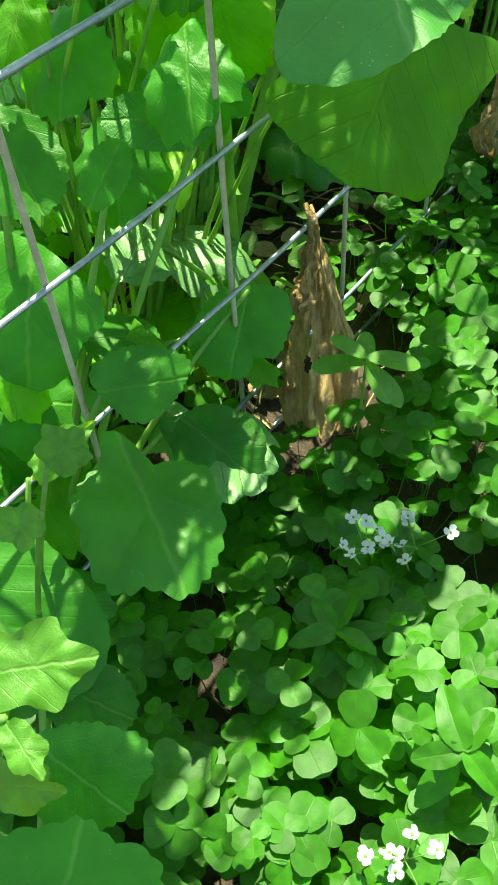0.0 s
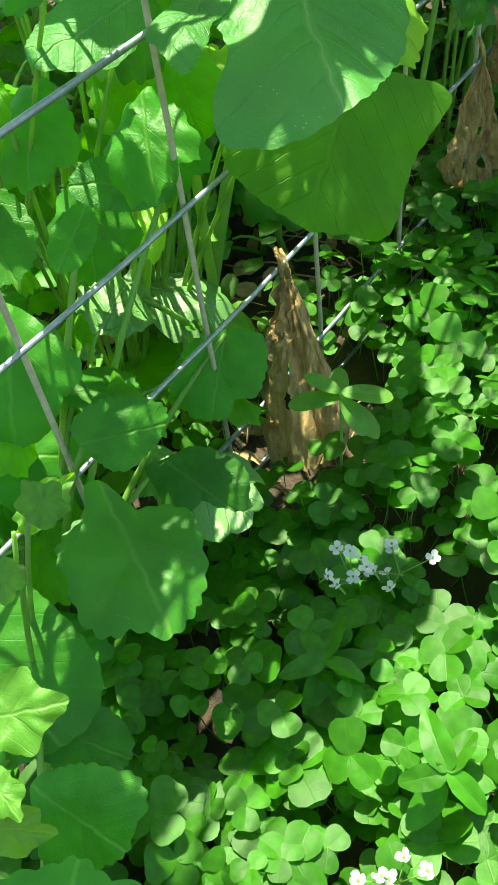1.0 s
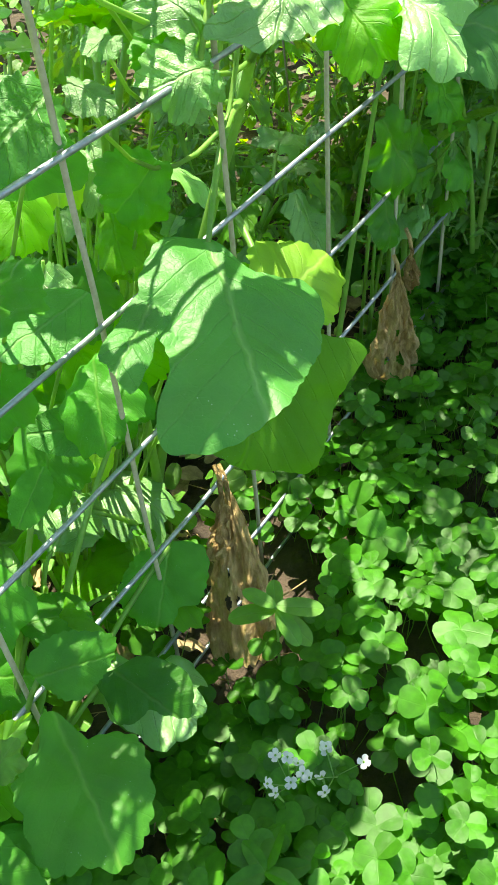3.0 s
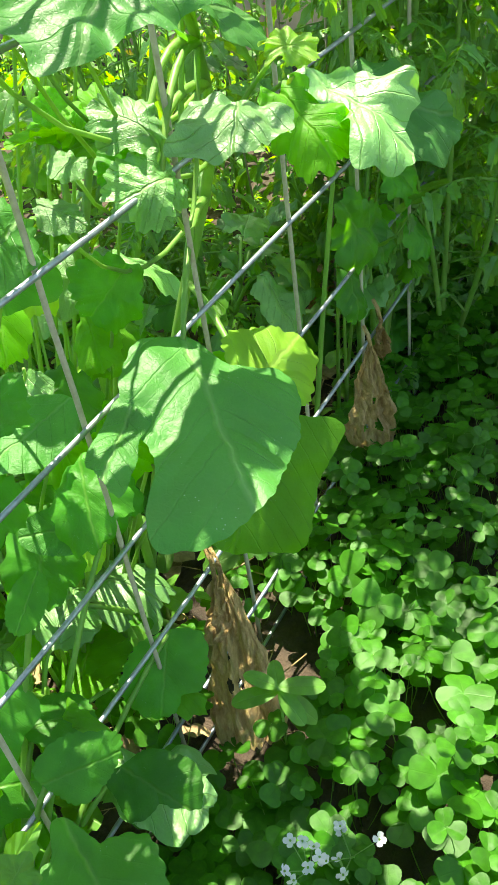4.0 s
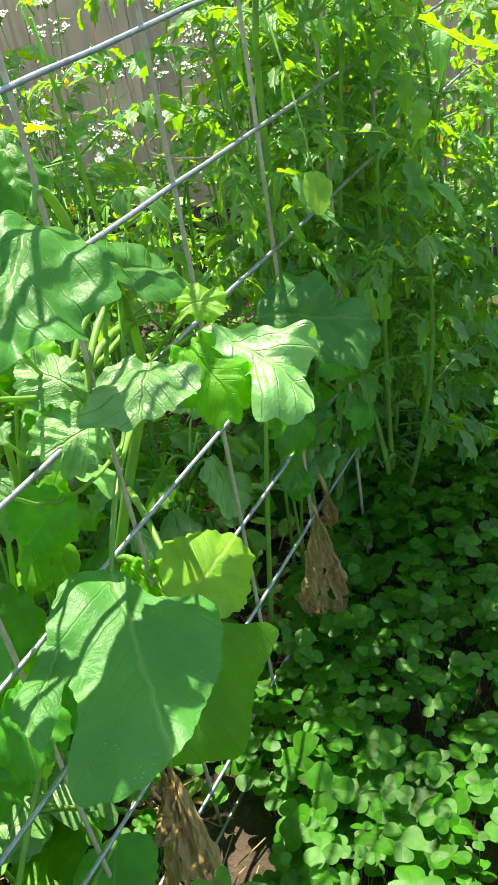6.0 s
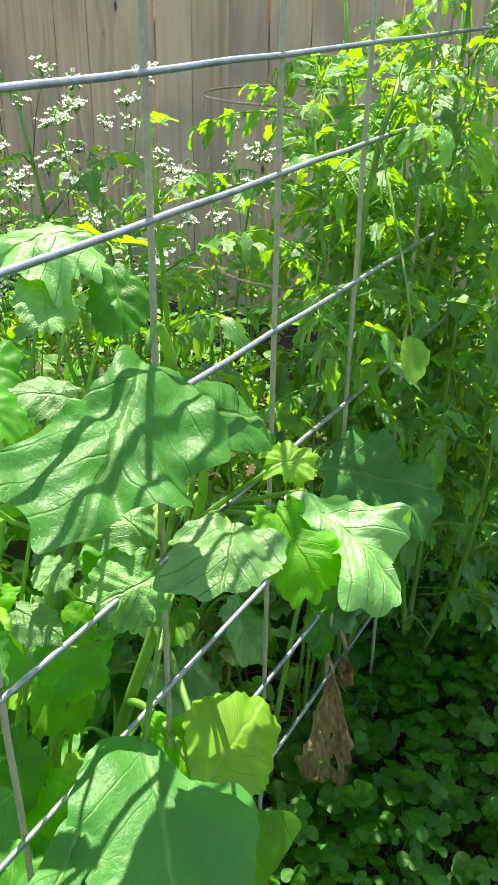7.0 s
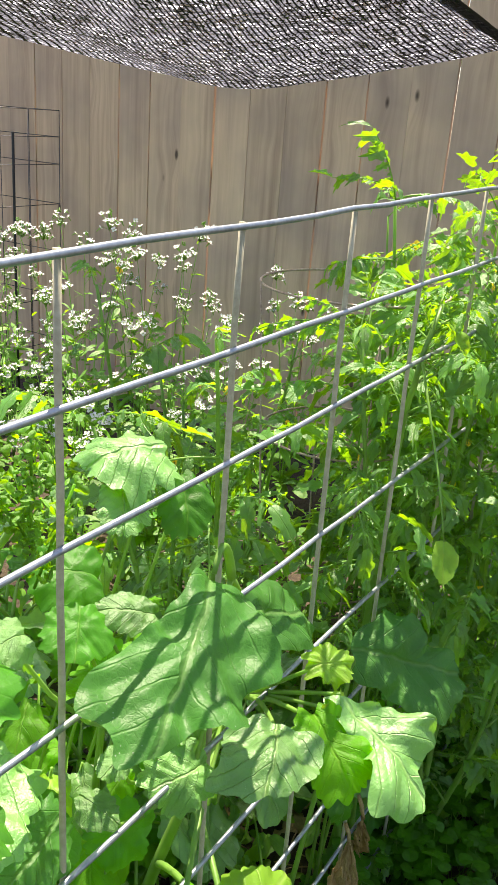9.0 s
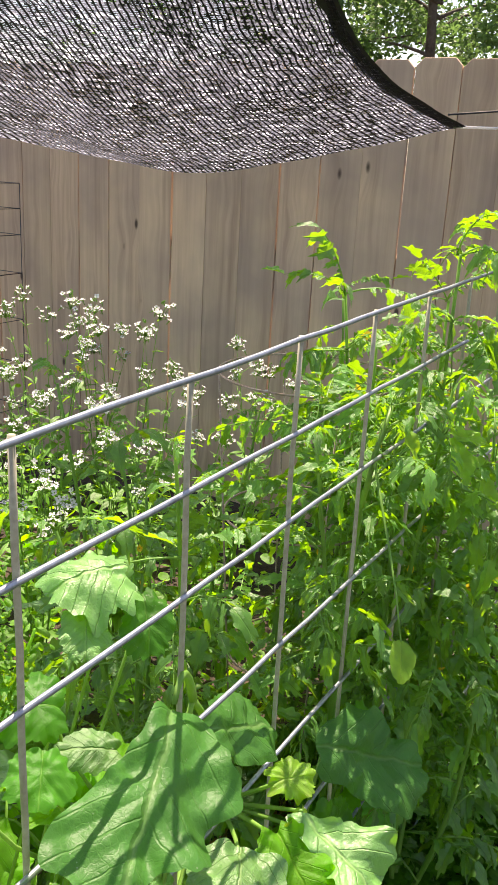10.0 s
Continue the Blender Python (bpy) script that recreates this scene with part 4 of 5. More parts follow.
def flowering_weed(x, y, height, seed, heads=7, group="white-flowering plants before the fence"):
    """A bolted brassica: thin branching stems, narrow leaves, heads of white flowers."""
    r = random.Random(seed)
    at = Vector((x, y, GROUND))
    p = thing("flowering_radish", at, "bolted radish with thin stems and heads of small white flowers", "plant", group)
    tubes, leaves = [], []
    for k in range(heads):
        a = k * 2.4 + r.uniform(-0.4, 0.4)
        d = r.uniform(0.03, 0.2) * (height / 0.9)
        tip = at + Vector((d * math.cos(a), d * math.sin(a), height * r.uniform(0.72, 1.0) - GROUND))
        st = bend(at, at * 0.6 + tip * 0.4 + Vector((0, 0, height * 0.25)), tip, 8)
        tubes.append(tube([tuple(q) for q in st], [0.0032 - 0.0003 * i for i in range(9)], 5))
        part("flower_head", UMBELS[r.randrange(5)], p, Matrix.Translation(tip - Vector((0, 0, 0.004))) @ Euler((r.uniform(-0.3, 0.3), r.uniform(-0.3, 0.3), r.uniform(0, 6))).to_matrix().to_4x4() @ Matrix.Diagonal((1.35, 1.35, 1.2, 1)))
        if r.random() < 0.35:
            s = st[6] + Vector((r.uniform(-0.06, 0.06), r.uniform(-0.06, 0.06), r.uniform(0.03, 0.08)))
            tubes.append(tube([tuple(st[5]), tuple(st[5] * 0.5 + s * 0.5 + Vector((0.004, 0, 0))), tuple(s)], 0.0011, 4))
            part("flower_head", UMBELS[r.randrange(5)], p, Matrix.Translation(s) @ Euler((r.uniform(-0.3, 0.3), r.uniform(-0.3, 0.3), r.uniform(0, 6))).to_matrix().to_4x4())
        for i in range(22):
            s = st[1 + int(i * 0.34)]
            L = r.uniform(0.04, 0.10) * (1.25 - 0.05 * i)
            leaf = leaf_shape(L, L * r.uniform(0.22, 0.4), seg=12, rings=2, lobes=5, lobe=0.15, fold=0.15, droop=r.uniform(0.1, 0.7), wave=0.04, seed=r.randint(0, 999))
            leaves.append(moved(leaf, aim(s, r.uniform(0, 360), r.uniform(-20, 60), r.uniform(-30, 30)), 0))
        for i in range(5):
            s = st[5] * (1 - i / 6) + st[8] * (i / 6)
            e = s + Vector((r.uniform(-0.03, 0.03), r.uniform(-0.03, 0.03), r.uniform(0.005, 0.03)))
            tubes.append(tube([tuple(s), tuple(s * 0.5 + e * 0.5), tuple(e)], [0.0005, 0.0012, 0.0004], 4))
    part("stem", mesh_of("stem", joined(tubes), STEM), p)
    part("foliage", mesh_of("foliage", joined(leaves), WEED), p, kind="stuff")


# ---- withered leaves ----
def withered_leaf(top, bottom, sidep, W, seed, label, flat=False):
    """A dead leaf hung from its narrow stalk, crumpled in long folds."""
    m, L = frame_of(top, bottom, sidep)
    r = random.Random(seed)
    n, k = 54, 44
    P, F, U = [], [], []
    ph = [r.uniform(0, 6) for _ in range(4)]
    for i in range(n + 1):
        t = i / n
        w = W * (0.05 + 0.95 * (max(0.0, t - 0.05) / 0.95) ** 0.8) * (1.0 if t < 0.86 else 1 - ((t - 0.86) / 0.14) ** 2 * 0.45)
        for j in range(k + 1):
            s = j / k * 2 - 1
            edge = 1 + 0.05 * math.sin(17 * t + ph[0] + 2 * s) + 0.04 * math.sin(41 * t + ph[1])
            x = s * w / 2 * edge
            bendy = s + 0.35 * noise.noise(Vector((s * 2, t * 4, seed)))
            z = 0.007 * math.sin(7 * bendy + ph[2] + 3 * t) * min(1, t * 2) * (w / W) + 0.003 * math.sin(17 * bendy + 4 * t + ph[3]) * min(1, 2 * t) - 0.4 * abs(s) ** 2 * w * 0.5
            z += 0.015 * noise.noise(Vector((x * 45, t * 3.5, seed))) * min(1, 3 * t) + 0.012 * noise.noise(Vector((x * 120, t * 8, seed + 7))) * min(1, 3 * t) + 0.004 * noise.noise(Vector((x * 300, t * 25, seed + 9)))
            y = t * L * (1 - 0.05 * abs(s)) + 0.006 * noise.noise(Vector((s * 5, seed, t * 3)))
            P.append((x, y, z))
            U.append((0.5 + x / L, t))
    holes = [(r.uniform(-0.5, 0.5), r.uniform(0.45, 0.9), r.uniform(0.02, 0.045)) for _ in range(4)]
    for i in range(n):
        for j in range(k):
            s, t = (j + 0.5) / k * 2 - 1, (i + 0.5) / n
            if any(math.hypot((s - a) * 0.4, t - b) < c for a, b, c in holes):
                continue
            q = i * (k + 1) + j
            F.append((q, q + 1, q + k + 2, q + k + 1))
    p = thing("withered_leaf", top, label, "dead leaf", "withered leaves")
    part("blade", mesh_of("blade", (P, F, U, [0] * len(F)), DEAD), p, m)
    t0 = Vector(top)
    part("stalk", mesh_of("stalk", tube([tuple(t0 + Vector((0.004, 0.012, 0.02))), tuple(t0 + Vector((0, 0.003, 0.008))), tuple(m @ Vector((0, 0.012, 0.001)))], [0.003, 0.0035, 0.003], 7), DEAD), p)


# ---- clover ----
def obcordate(r, size):
    return leaf_shape(size, size * r.uniform(0.98, 1.12), seg=16, rings=3, wide=0.22, tipcut=0.12, fold=r.uniform(0.05, 0.35), droop=r.uniform(0.0, 0.25), side=0.15, wave=0.015, waves=3, rough=0.012, seed=r.randint(0, 9999))


def clover_tpl(seed, size, height):
    """Three heart-shaped leaflets on a thin bent stalk that starts at the origin."""
    r = random.Random(seed)
    top = Vector((r.uniform(-0.02, 0.02), r.uniform(-0.02, 0.02), height))
    parts = [tube([tuple(q) for q in bend((0, 0, 0), (top.x * 1.6, top.y * 1.6, height * 0.6), top, 5)], 0.0009, 4, 1)]
    a0 = r.uniform(0, 360)
    for i in range(3):
        m = aim(top, a0 + i * 120 + r.uniform(-12, 12), r.uniform(-12, 18), r.uniform(-14, 14), r.uniform(0.85, 1.1))
        parts.append(moved(obcordate(r, size), m, 0))
    return joined(parts)


def clover_patch():
    r = random.Random(21)
    patch = thing("clover_patch", (0.1, -0.3, GROUND), "dense patch of lush green three-leaved clover", "clover")
    tpls = [clover_tpl(300 + i, 0.0275 + 0.0022 * (i % 5), 0.10 + 0.016 * (i % 6)) for i in range(12)]
    meshes = [mesh_of("clover_leaf", t, CLOVER, STEM) for t in tpls]
    near, rest = [], []
    while len(near) + len(rest) < 4600:
        x, y = r.uniform(-0.62, 1.6), r.uniform(-0.85, 0.06)
        hole = math.hypot((x - 0.10) / 0.14, (y + 0.055) / 0.09) < 1
        if hole or (x < -0.05 and y > -0.03):
            continue
        low = 0.6 if x < -0.05 and y > -0.14 else 0.75 + 0.25 * r.random() if y < -0.2 else 1.0
        tall = 0.75 + 0.35 * noise.noise(Vector((x * 4, y * 4, 3))) 
        tilt = Euler((r.uniform(-0.3, 0.3) - 0.05, r.uniform(-0.3, 0.3) + 0.1, r.uniform(0, 6.3))).to_matrix().to_4x4()
        k = r.uniform(0.5, 1.0) * (1.0 if x < 0.35 else 0.85)
        m = Matrix.Translation((x, y, GROUND)) @ tilt @ Matrix.Diagonal((k, k, low * tall * r.uniform(0.7, 1.25), 1))
        i = r.randrange(12)
        if len(near) < 300 and -0.42 < x < 0.30 and -0.45 < y and r.random() < 0.75:
            near.append((i, m))
        else:
            rest.append((i, m))
    for i, m in near:
        part("clover_leaf", meshes[i], patch, m)
    part("more_clover", mesh_of("more_clover", joined([moved(tpls[i], m) for i, m in rest]), CLOVER, STEM), patch, kind="stuff")


# ---- small plants in the clover ----
def sprig():
    at = Vector((0.035, -0.125, GROUND))
    p = thing("seedling", at, "young seedling with six oblong paired leaves", "plant")
    top = Vector((0.020, -0.140, 0.205))
    part("stem", mesh_of("stem", tube([tuple(q) for q in bend(at, (0.05, -0.12, 0.1), top, 6)], 0.0016, 6), STEM), p)
    for i, (yaw, L, pitch) in enumerate([(100, 0.030, 25), (-55, 0.040, -5), (130, 0.040, 5), (-110, 0.034, -25), (35, 0.030, 20), (-80, 0.042, -35)]):
        leaf = leaf_shape(L * 1.3, L * 0.62, seg=18, rings=3, wide=0.15, fold=0.15, droop=0.15, wave=0.01, rough=0.01, seed=400 + i)
        part("leaf", mesh_of("leaf", leaf, WEED), p, aim(top - Vector((0, 0, 0.006 * (i // 2))), yaw, pitch))


def broad_weed(x, y, z, seed, n=9, size=0.05):
    r = random.Random(seed)
    at = Vector((x, y, GROUND))
    p = thing("broadleaf_weed", at, "soft bright green weed with pointed crinkled leaves", "plant", "weeds in the clover")
    top = Vector((x + r.uniform(-0.01, 0.01), y + r.uniform(-0.01, 0.01), z))
    st = bend(at, at * 0.5 + top * 0.5 + Vector((0.01, 0.01, 0)), top, 6)
    part("stem", mesh_of("stem", tube([tuple(q) for q in st], 0.0018, 6), STEM), p)
    for i in range(n):
        L = size * r.uniform(0.75, 1.15)
        leaf = leaf_shape(L, L * 0.5, seg=28, rings=4, wide=-0.2, fold=0.35, droop=r.uniform(0.1, 0.5), wave=0.04, rough=0.02, teeth=15, depth=0.03, seed=seed * 50 + i)
        part("leaf", mesh_of("leaf", leaf, CLOVER), p, aim(st[6 - i // 4], i * 137 + r.uniform(-20, 20), r.uniform(-20, 25), r.uniform(-20, 20)))


def low_flowers(x, y, z, seed, n):
    r = random.Random(seed)
    at = Vector((x + 0.02, y + 0.02, GROUND))
    p = thing("radish_flower", at, "white four-petalled radish flowers on a thin stalk", "flower", "white flowers in the clover")
    top = Vector((x, y, z))
    part("stem", mesh_of("stem", tube([tuple(q) for q in bend(at, (x + 0.03, y, z * 0.5), top, 5)], 0.0013, 5), STEM), p)
    for i in range(n):
        f = top + Vector((r.uniform(-0.024, 0.024), r.uniform(-0.024, 0.024), r.uniform(0.0, 0.025)))
        part("pedicel", mesh_of("pedicel", tube([tuple(top), tuple(top * 0.5 + f * 0.5), tuple(f)], 0.0006, 4), STEM), p)
        part("flower", mesh_of("flower", flower_tpl(r, 0.0082), PETAL, STEM), p, Matrix.Translation(f) @ Euler((r.uniform(-0.7, 0.7), r.uniform(-0.7, 0.7), r.uniform(0, 6))).to_matrix().to_4x4())


# ---- tomato cages and stakes ----
def ring_points(c, rad, z, n=40):
    return [(c[0] + rad * math.cos(2 * math.pi * i / n), c[1] + rad * math.sin(2 * math.pi * i / n), z) for i in range(n)]


def round_cage():
    c = (1.04, 0.287)
    p = thing("tomato_cage", (c[0], c[1], GROUND), "round rusty wire tomato cage among the tomato plants", "plant support")
    for z, rad in ((1.0, 0.171), (0.72, 0.15), (0.42, 0.13)):
        part("ring", mesh_of("ring", tube(ring_points(c, rad, z), 0.0022, 6, closed=True), RUST), p)
    for k in range(4):
        a = 0.75 + k * math.pi / 2
        d = Vector((math.cos(a), math.sin(a), 0))
        part("leg", mesh_of("leg", tube([Vector((c[0], c[1], GROUND - 0.02)) + d * 0.10, Vector((c[0], c[1], 0.5)) + d * 0.138, Vector((c[0], c[1], 1.005)) + d * 0.173], 0.002, 6), RUST), p)


def square_cage():
    p = thing("wire_cage", (2.25, 2.6, GROUND), "square cage of thin dark wire standing before the fence", "plant support")
    x0, y0, w = 2.10, 2.39, 0.36
    zs = (1.235, 1.13, 1.02, 0.855, 0.65, 0.45, 0.25)
    cs = [(x0, y0), (x0 + w, y0), (x0 + w, y0 + w), (x0, y0 + w)]
    for z in zs:
        part("hoop", mesh_of("hoop", tube([(*c, z) for c in cs], 0.0018, 5, closed=True), DARKWIRE), p)
    for i in range(4):
        for k in range(2):
            a, b = cs[i], cs[(i + 1) % 4]
            q = (a[0] + (b[0] - a[0]) * k / 2, a[1] + (b[1] - a[1]) * k / 2)
            part("upright", mesh_of("upright", tube([(*q, GROUND - 0.02), (*q, 1.235)], 0.0018, 5), DARKWIRE), p)
    s = solo("garden_stake", mesh_of("garden_stake", tube([(2.05, 2.235, GROUND - 0.03), (2.05, 2.235, 0.6), (2.05, 2.23, 1.150), (2.05, 2.23, 1.156)], [0.0055, 0.0055, 0.0055, 0.003], 8), BLACK), "thin black garden stake beside the wire cage", "stake")


# ---- shade cloth ----
def shade_cloth():
    p = thing("shade_cloth", (1.4, 1.0, 1.5), "black knitted shade cloth slung overhead with a sagging edge", "shade cloth")
    far = [Vector(q) for q in ((0.75, 1.68, 1.48), (1.28, 1.19, 1.385), (1.58, 0.92, 1.335), (1.83, 0.66, 1.40), (2.14, 0.392, 1.492))]
    near = [Vector(q) for q in ((0.12, 1.22, 1.80), (0.38, 1.00, 1.80), (0.62, 0.80, 1.80), (0.88, 0.60, 1.81), (1.12, 0.40, 1.80))]

    def along(c, t):
        k = min(3, int(t * 4))
        f = t * 4 - k
        a, b, c2, d = c[max(0, k - 1)], c[k], c[k + 1], c[min(4, k + 2)]
        return 0.5 * (2 * b + (c2 - a) * f + (2 * a - 5 * b + 4 * c2 - d) * f * f + (3 * b - a - 3 * c2 + d) * f ** 3)

    n, k = 70, 50
    P, F, U = [], [], []
    for i in range(n + 1):
        for j in range(k + 1):
            s, t = i / n, j / k
            q = along(far, s) * (1 - t) + along(near, s) * t
            q.z -= 0.07 * math.sin(math.pi * min(1, t * 1.0)) * (0.6 + 0.4 * math.sin(math.pi * s))
            if s > 0.5:
                q += Vector((-0.095, 0.05, 0.0)) * (s - 0.5) * 2 * math.sin(math.pi * t)
            q.z += 0.006 * noise.noise(Vector((s * 9, t * 7, 2)))
            P.append(tuple(q))
            U.append((s * 1.35, t * 0.9))
    for i in range(n):
        for j in range(k):
            a = i * (k + 1) + j
            F.append((a, a + 1, a + k + 2, a + k + 1))
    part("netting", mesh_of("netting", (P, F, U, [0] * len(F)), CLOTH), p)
    edge = [Vector(P[n * (k + 1) + j]) for j in range(k + 1)]
    strip, sf, su = [], [], []
    for j, q in enumerate(edge):
        wdt = 0.034 + 0.005 * math.sin(j * 0.9)
        strip += [tuple(q + Vector((0.006, -0.006, 0.003))), tuple(q + Vector((-wdt * 0.7, wdt * 0.7, -0.004)))]
        su += [(0, j / k), (1, j / k)]
    for j in range(k):
        sf.append((2 * j, 2 * j + 1, 2 * j + 3, 2 * j + 2))
    part("binding", mesh_of("binding", (strip, sf, su, [0] * len(sf)), BLACK), p, label="black sewn edge binding")
    corner = Vector(far[4])
    part("cord", mesh_of("cord", tube([corner + Vector((-0.03, 0.02, 0.0)), corner + Vector((0.12, -0.06, 0.006)), (FENCE_X - 0.01, 0.22, 1.57)], 0.004, 6), PETAL), p, label="pale tie cord")
    part("cord", mesh_of("cord", tube([corner + Vector((-0.05, 0.03, 0.03)), (FENCE_X - 0.01, 0.20, 1.585)], 0.003, 6), BLACK), p, label="black tie cord")


# ---- trees beyond the fence ----
def tree(x, y, height, seed, spread=1.6):
    r = random.Random(seed)
    at = Vector((x, y, GROUND))
    p = thing("tree", at, "leafy tree beyond the fence against a bright sky", "tree", "trees beyond the fence")
    limbs = [tube([tuple(q) for q in bend(at, at + Vector((0.1, 0.1, height * 0.4)), at + Vector((r.uniform(-0.3, 0.3), r.uniform(-0.3, 0.3), height * 0.8)), 9)], [0.11 - 0.009 * i for i in range(10)], 9)]
    leaves = []
    tip = leaf_shape(0.085, 0.045, seg=8, rings=1, fold=0.2, droop=0.2)
    for k in range(16):
        z = height * r.uniform(0.28, 0.8)
        a = k * 2.4 + r.uniform(-0.4, 0.4)
        s = at + Vector((0, 0, z))
        e = s + Vector((math.cos(a), math.sin(a), 0)) * spread * r.uniform(0.5, 1.1) + Vector((0, 0, r.uniform(0.1, 0.9)))
        limbs.append(tube([tuple(q) for q in bend(s, s * 0.5 + e * 0.5 + Vector((0, 0, 0.2)), e, 5)], [0.028, 0.024, 0.02, 0.015, 0.01, 0.006], 6))
        for c in range(9):
            o = s + (e - s) * r.uniform(0.35, 1.1) + Vector((r.gauss(0, 0.22), r.gauss(0, 0.22), r.gauss(0, 0.2)))
            for i in range(64):
                q = o + Vector((r.gauss(0, 0.13), r.gauss(0, 0.13), r.gauss(0, 0.11)))
                leaves.append(moved(tip, aim(q, r.uniform(0, 360), r.uniform(-70, 40), r.uniform(-60, 60), r.uniform(0.7, 1.3))))
    part("trunk", mesh_of("trunk", joined(limbs), BARK), p)
    part("crown", mesh_of("crown", joined(leaves), TREE_LEAF), p, kind="stuff")


# ---- low weeds behind the panel ----
def ground_cover():
    r = random.Random(91)
    kinds = [leaf_shape(0.035, 0.022, seg=12, rings=2, lobes=(0, 5)[i % 2], lobe=0.2, wide=0.1 * (i - 1), fold=0.15, droop=0.3, wave=0.04, seed=i) for i in range(4)]
    bits = []
    for i in range(5200):
        x, y = r.uniform(-0.6, 2.4), r.uniform(0.05, 2.6)
        z = GROUND + 0.02 + abs(r.gauss(0, 0.12)) * (0.6 + 0.9 * max(0, noise.noise(Vector((x * 3, y * 3, 5))))) + 0.1 * (y > 0.8)
        bits.append(moved(kinds[r.randrange(4)], aim((x, y, z), r.uniform(0, 360), r.uniform(-35, 45), r.uniform(-35, 35), r.uniform(0.6, 1.6))))
    solo("low_weeds", mesh_of("low_weeds", joined(bits), WEED), "low tangled green weeds covering the bed", "weeds", kind="stuff")


# ---- litter on the soil ----
def litter():
    r = random.Random(77)
    bits = []
    for i in range(420):
        x, y = r.uniform(-0.4, 1.1), r.uniform(-0.15, 0.6)
        a, L = r.uniform(0, 6.28), r.uniform(0.02, 0.10)
        z = GROUND + r.uniform(0.012, 0.05)
        bits.append(tube([(x, y, z), (x + 0.5 * L * math.cos(a), y + 0.5 * L * math.sin(a), z + r.uniform(0, 0.012)), (x + L * math.cos(a), y + L * math.sin(a), z + r.uniform(-0.005, 0.02))], r.uniform(0.0006, 0.0018), 4))
    for i in range(120):
        q = (r.uniform(0.0, 0.9), r.uniform(0.0, 0.5), GROUND + r.uniform(0.012, 0.04))
        bits.append(moved(leaf_shape(0.05, 0.028, seg=12, rings=2, fold=0.3, wave=0.15, seed=i), aim(q, r.uniform(0, 360), r.uniform(-25, 25), r.uniform(-40, 40), r.uniform(0.5, 1.3))))
    solo("straw_litter", mesh_of("straw_litter", joined(bits), STRAW), "dry brown straw and leaf litter on the soil", "litter", kind="stuff")


build_ground()
build_fence()
build_panel()
front_turnips()
spots = random.Random(44)
for i in range(34):
    row, col = divmod(i, 7)
    x = -0.55 + 0.25 * col + spots.uniform(-0.08, 0.08) + 0.12 * (row % 2)
    y = 0.13 + 0.22 * row + spots.uniform(-0.06, 0.06)
    back_turnip(x, y, 10, spots.uniform(0.18, 0.28) if row == 0 else spots.uniform(0.26, 0.42) + (0.08 if row > 1 else 0), 500 + i, spots.uniform(0.75, 1.0))
for i, (x, y, h) in enumerate(((-0.34, 0.22, 0.34), (-0.16, 0.28, 0.40), (-0.06, 0.40, 0.46), (0.26, 0.36, 0.46), (0.40, 0.24, 0.40), (0.12, 0.52, 0.52), (0.36, 0.56, 0.54), (-0.26, 0.50, 0.50), (0.52, 0.42, 0.48))):
    back_turnip(x, y, 18, h, 560 + i, 0.85)
for i, (x, y, h) in enumerate(((1.02, 0.10, 0.38), (1.15, 0.06, 0.34))):
    back_turnip(x, y, 14, h, 590 + i, 0.9)
ground_cover()
tomato_plant(1.06, 0.22, 1.16, 150, 601, (0.02, -0.02), 6)
tomato_plant(1.32, 0.16, 1.13, 150, 602, (0.0, 0.0), 6)
tomato_plant(1.03, 0.02, 1.25, 160, 603, (0.0, -0.03), 5)
tomato_plant(0.80, 0.06, 1.08, 75, 612, (-0.02, -0.03), 3, low=0.6)
tomato_plant(1.20, -0.08, 0.95, 75, 604, (-0.05, -0.08), 2)
tomato_plant(0.92, -0.02, 0.74, 40, 605, (0.0, -0.06), 1)
tomato_plant(1.60, 0.05, 1.05, 70, 606, (0.0, -0.05), 3)
tomato_plant(1.75, 0.45, 1.05, 45, 607, (0.0, 0.0), 2)
tomato_plant(0.77, 0.49, 1.0, 45, 608, (0.0, 0.0), 3)
tomato_plant(1.35, 0.62, 0.80, 45, 609, (0.0, 0.0), 2)
tomato_plant(0.58, 0.30, 1.0, 60, 610, (-0.03, -0.01), 2)
for i, (x, y, h) in enumerate(((1.51, 1.08, 0.97), (1.72, 1.56, 1.02), (1.45, 1.45, 0.80), (1.25, 1.20, 0.72), (1.75, 1.95, 0.88), (1.50, 1.80, 0.75), (1.95, 1.30, 0.78), (1.20, 1.65, 0.7), (1.62, 0.92, 0.70), (1.0, 0.95, 0.62), (1.30, 0.95, 0.66), (1.9, 2.3, 0.85), (1.5, 2.3, 0.8), (2.05, 0.95, 0.8), (0.9, 1.3, 0.6), (0.6, 0.95, 0.6), (2.2, 1.75, 0.75))):
    flowering_weed(x, y, h, 700 + i, 7 if i < 2 else 5)
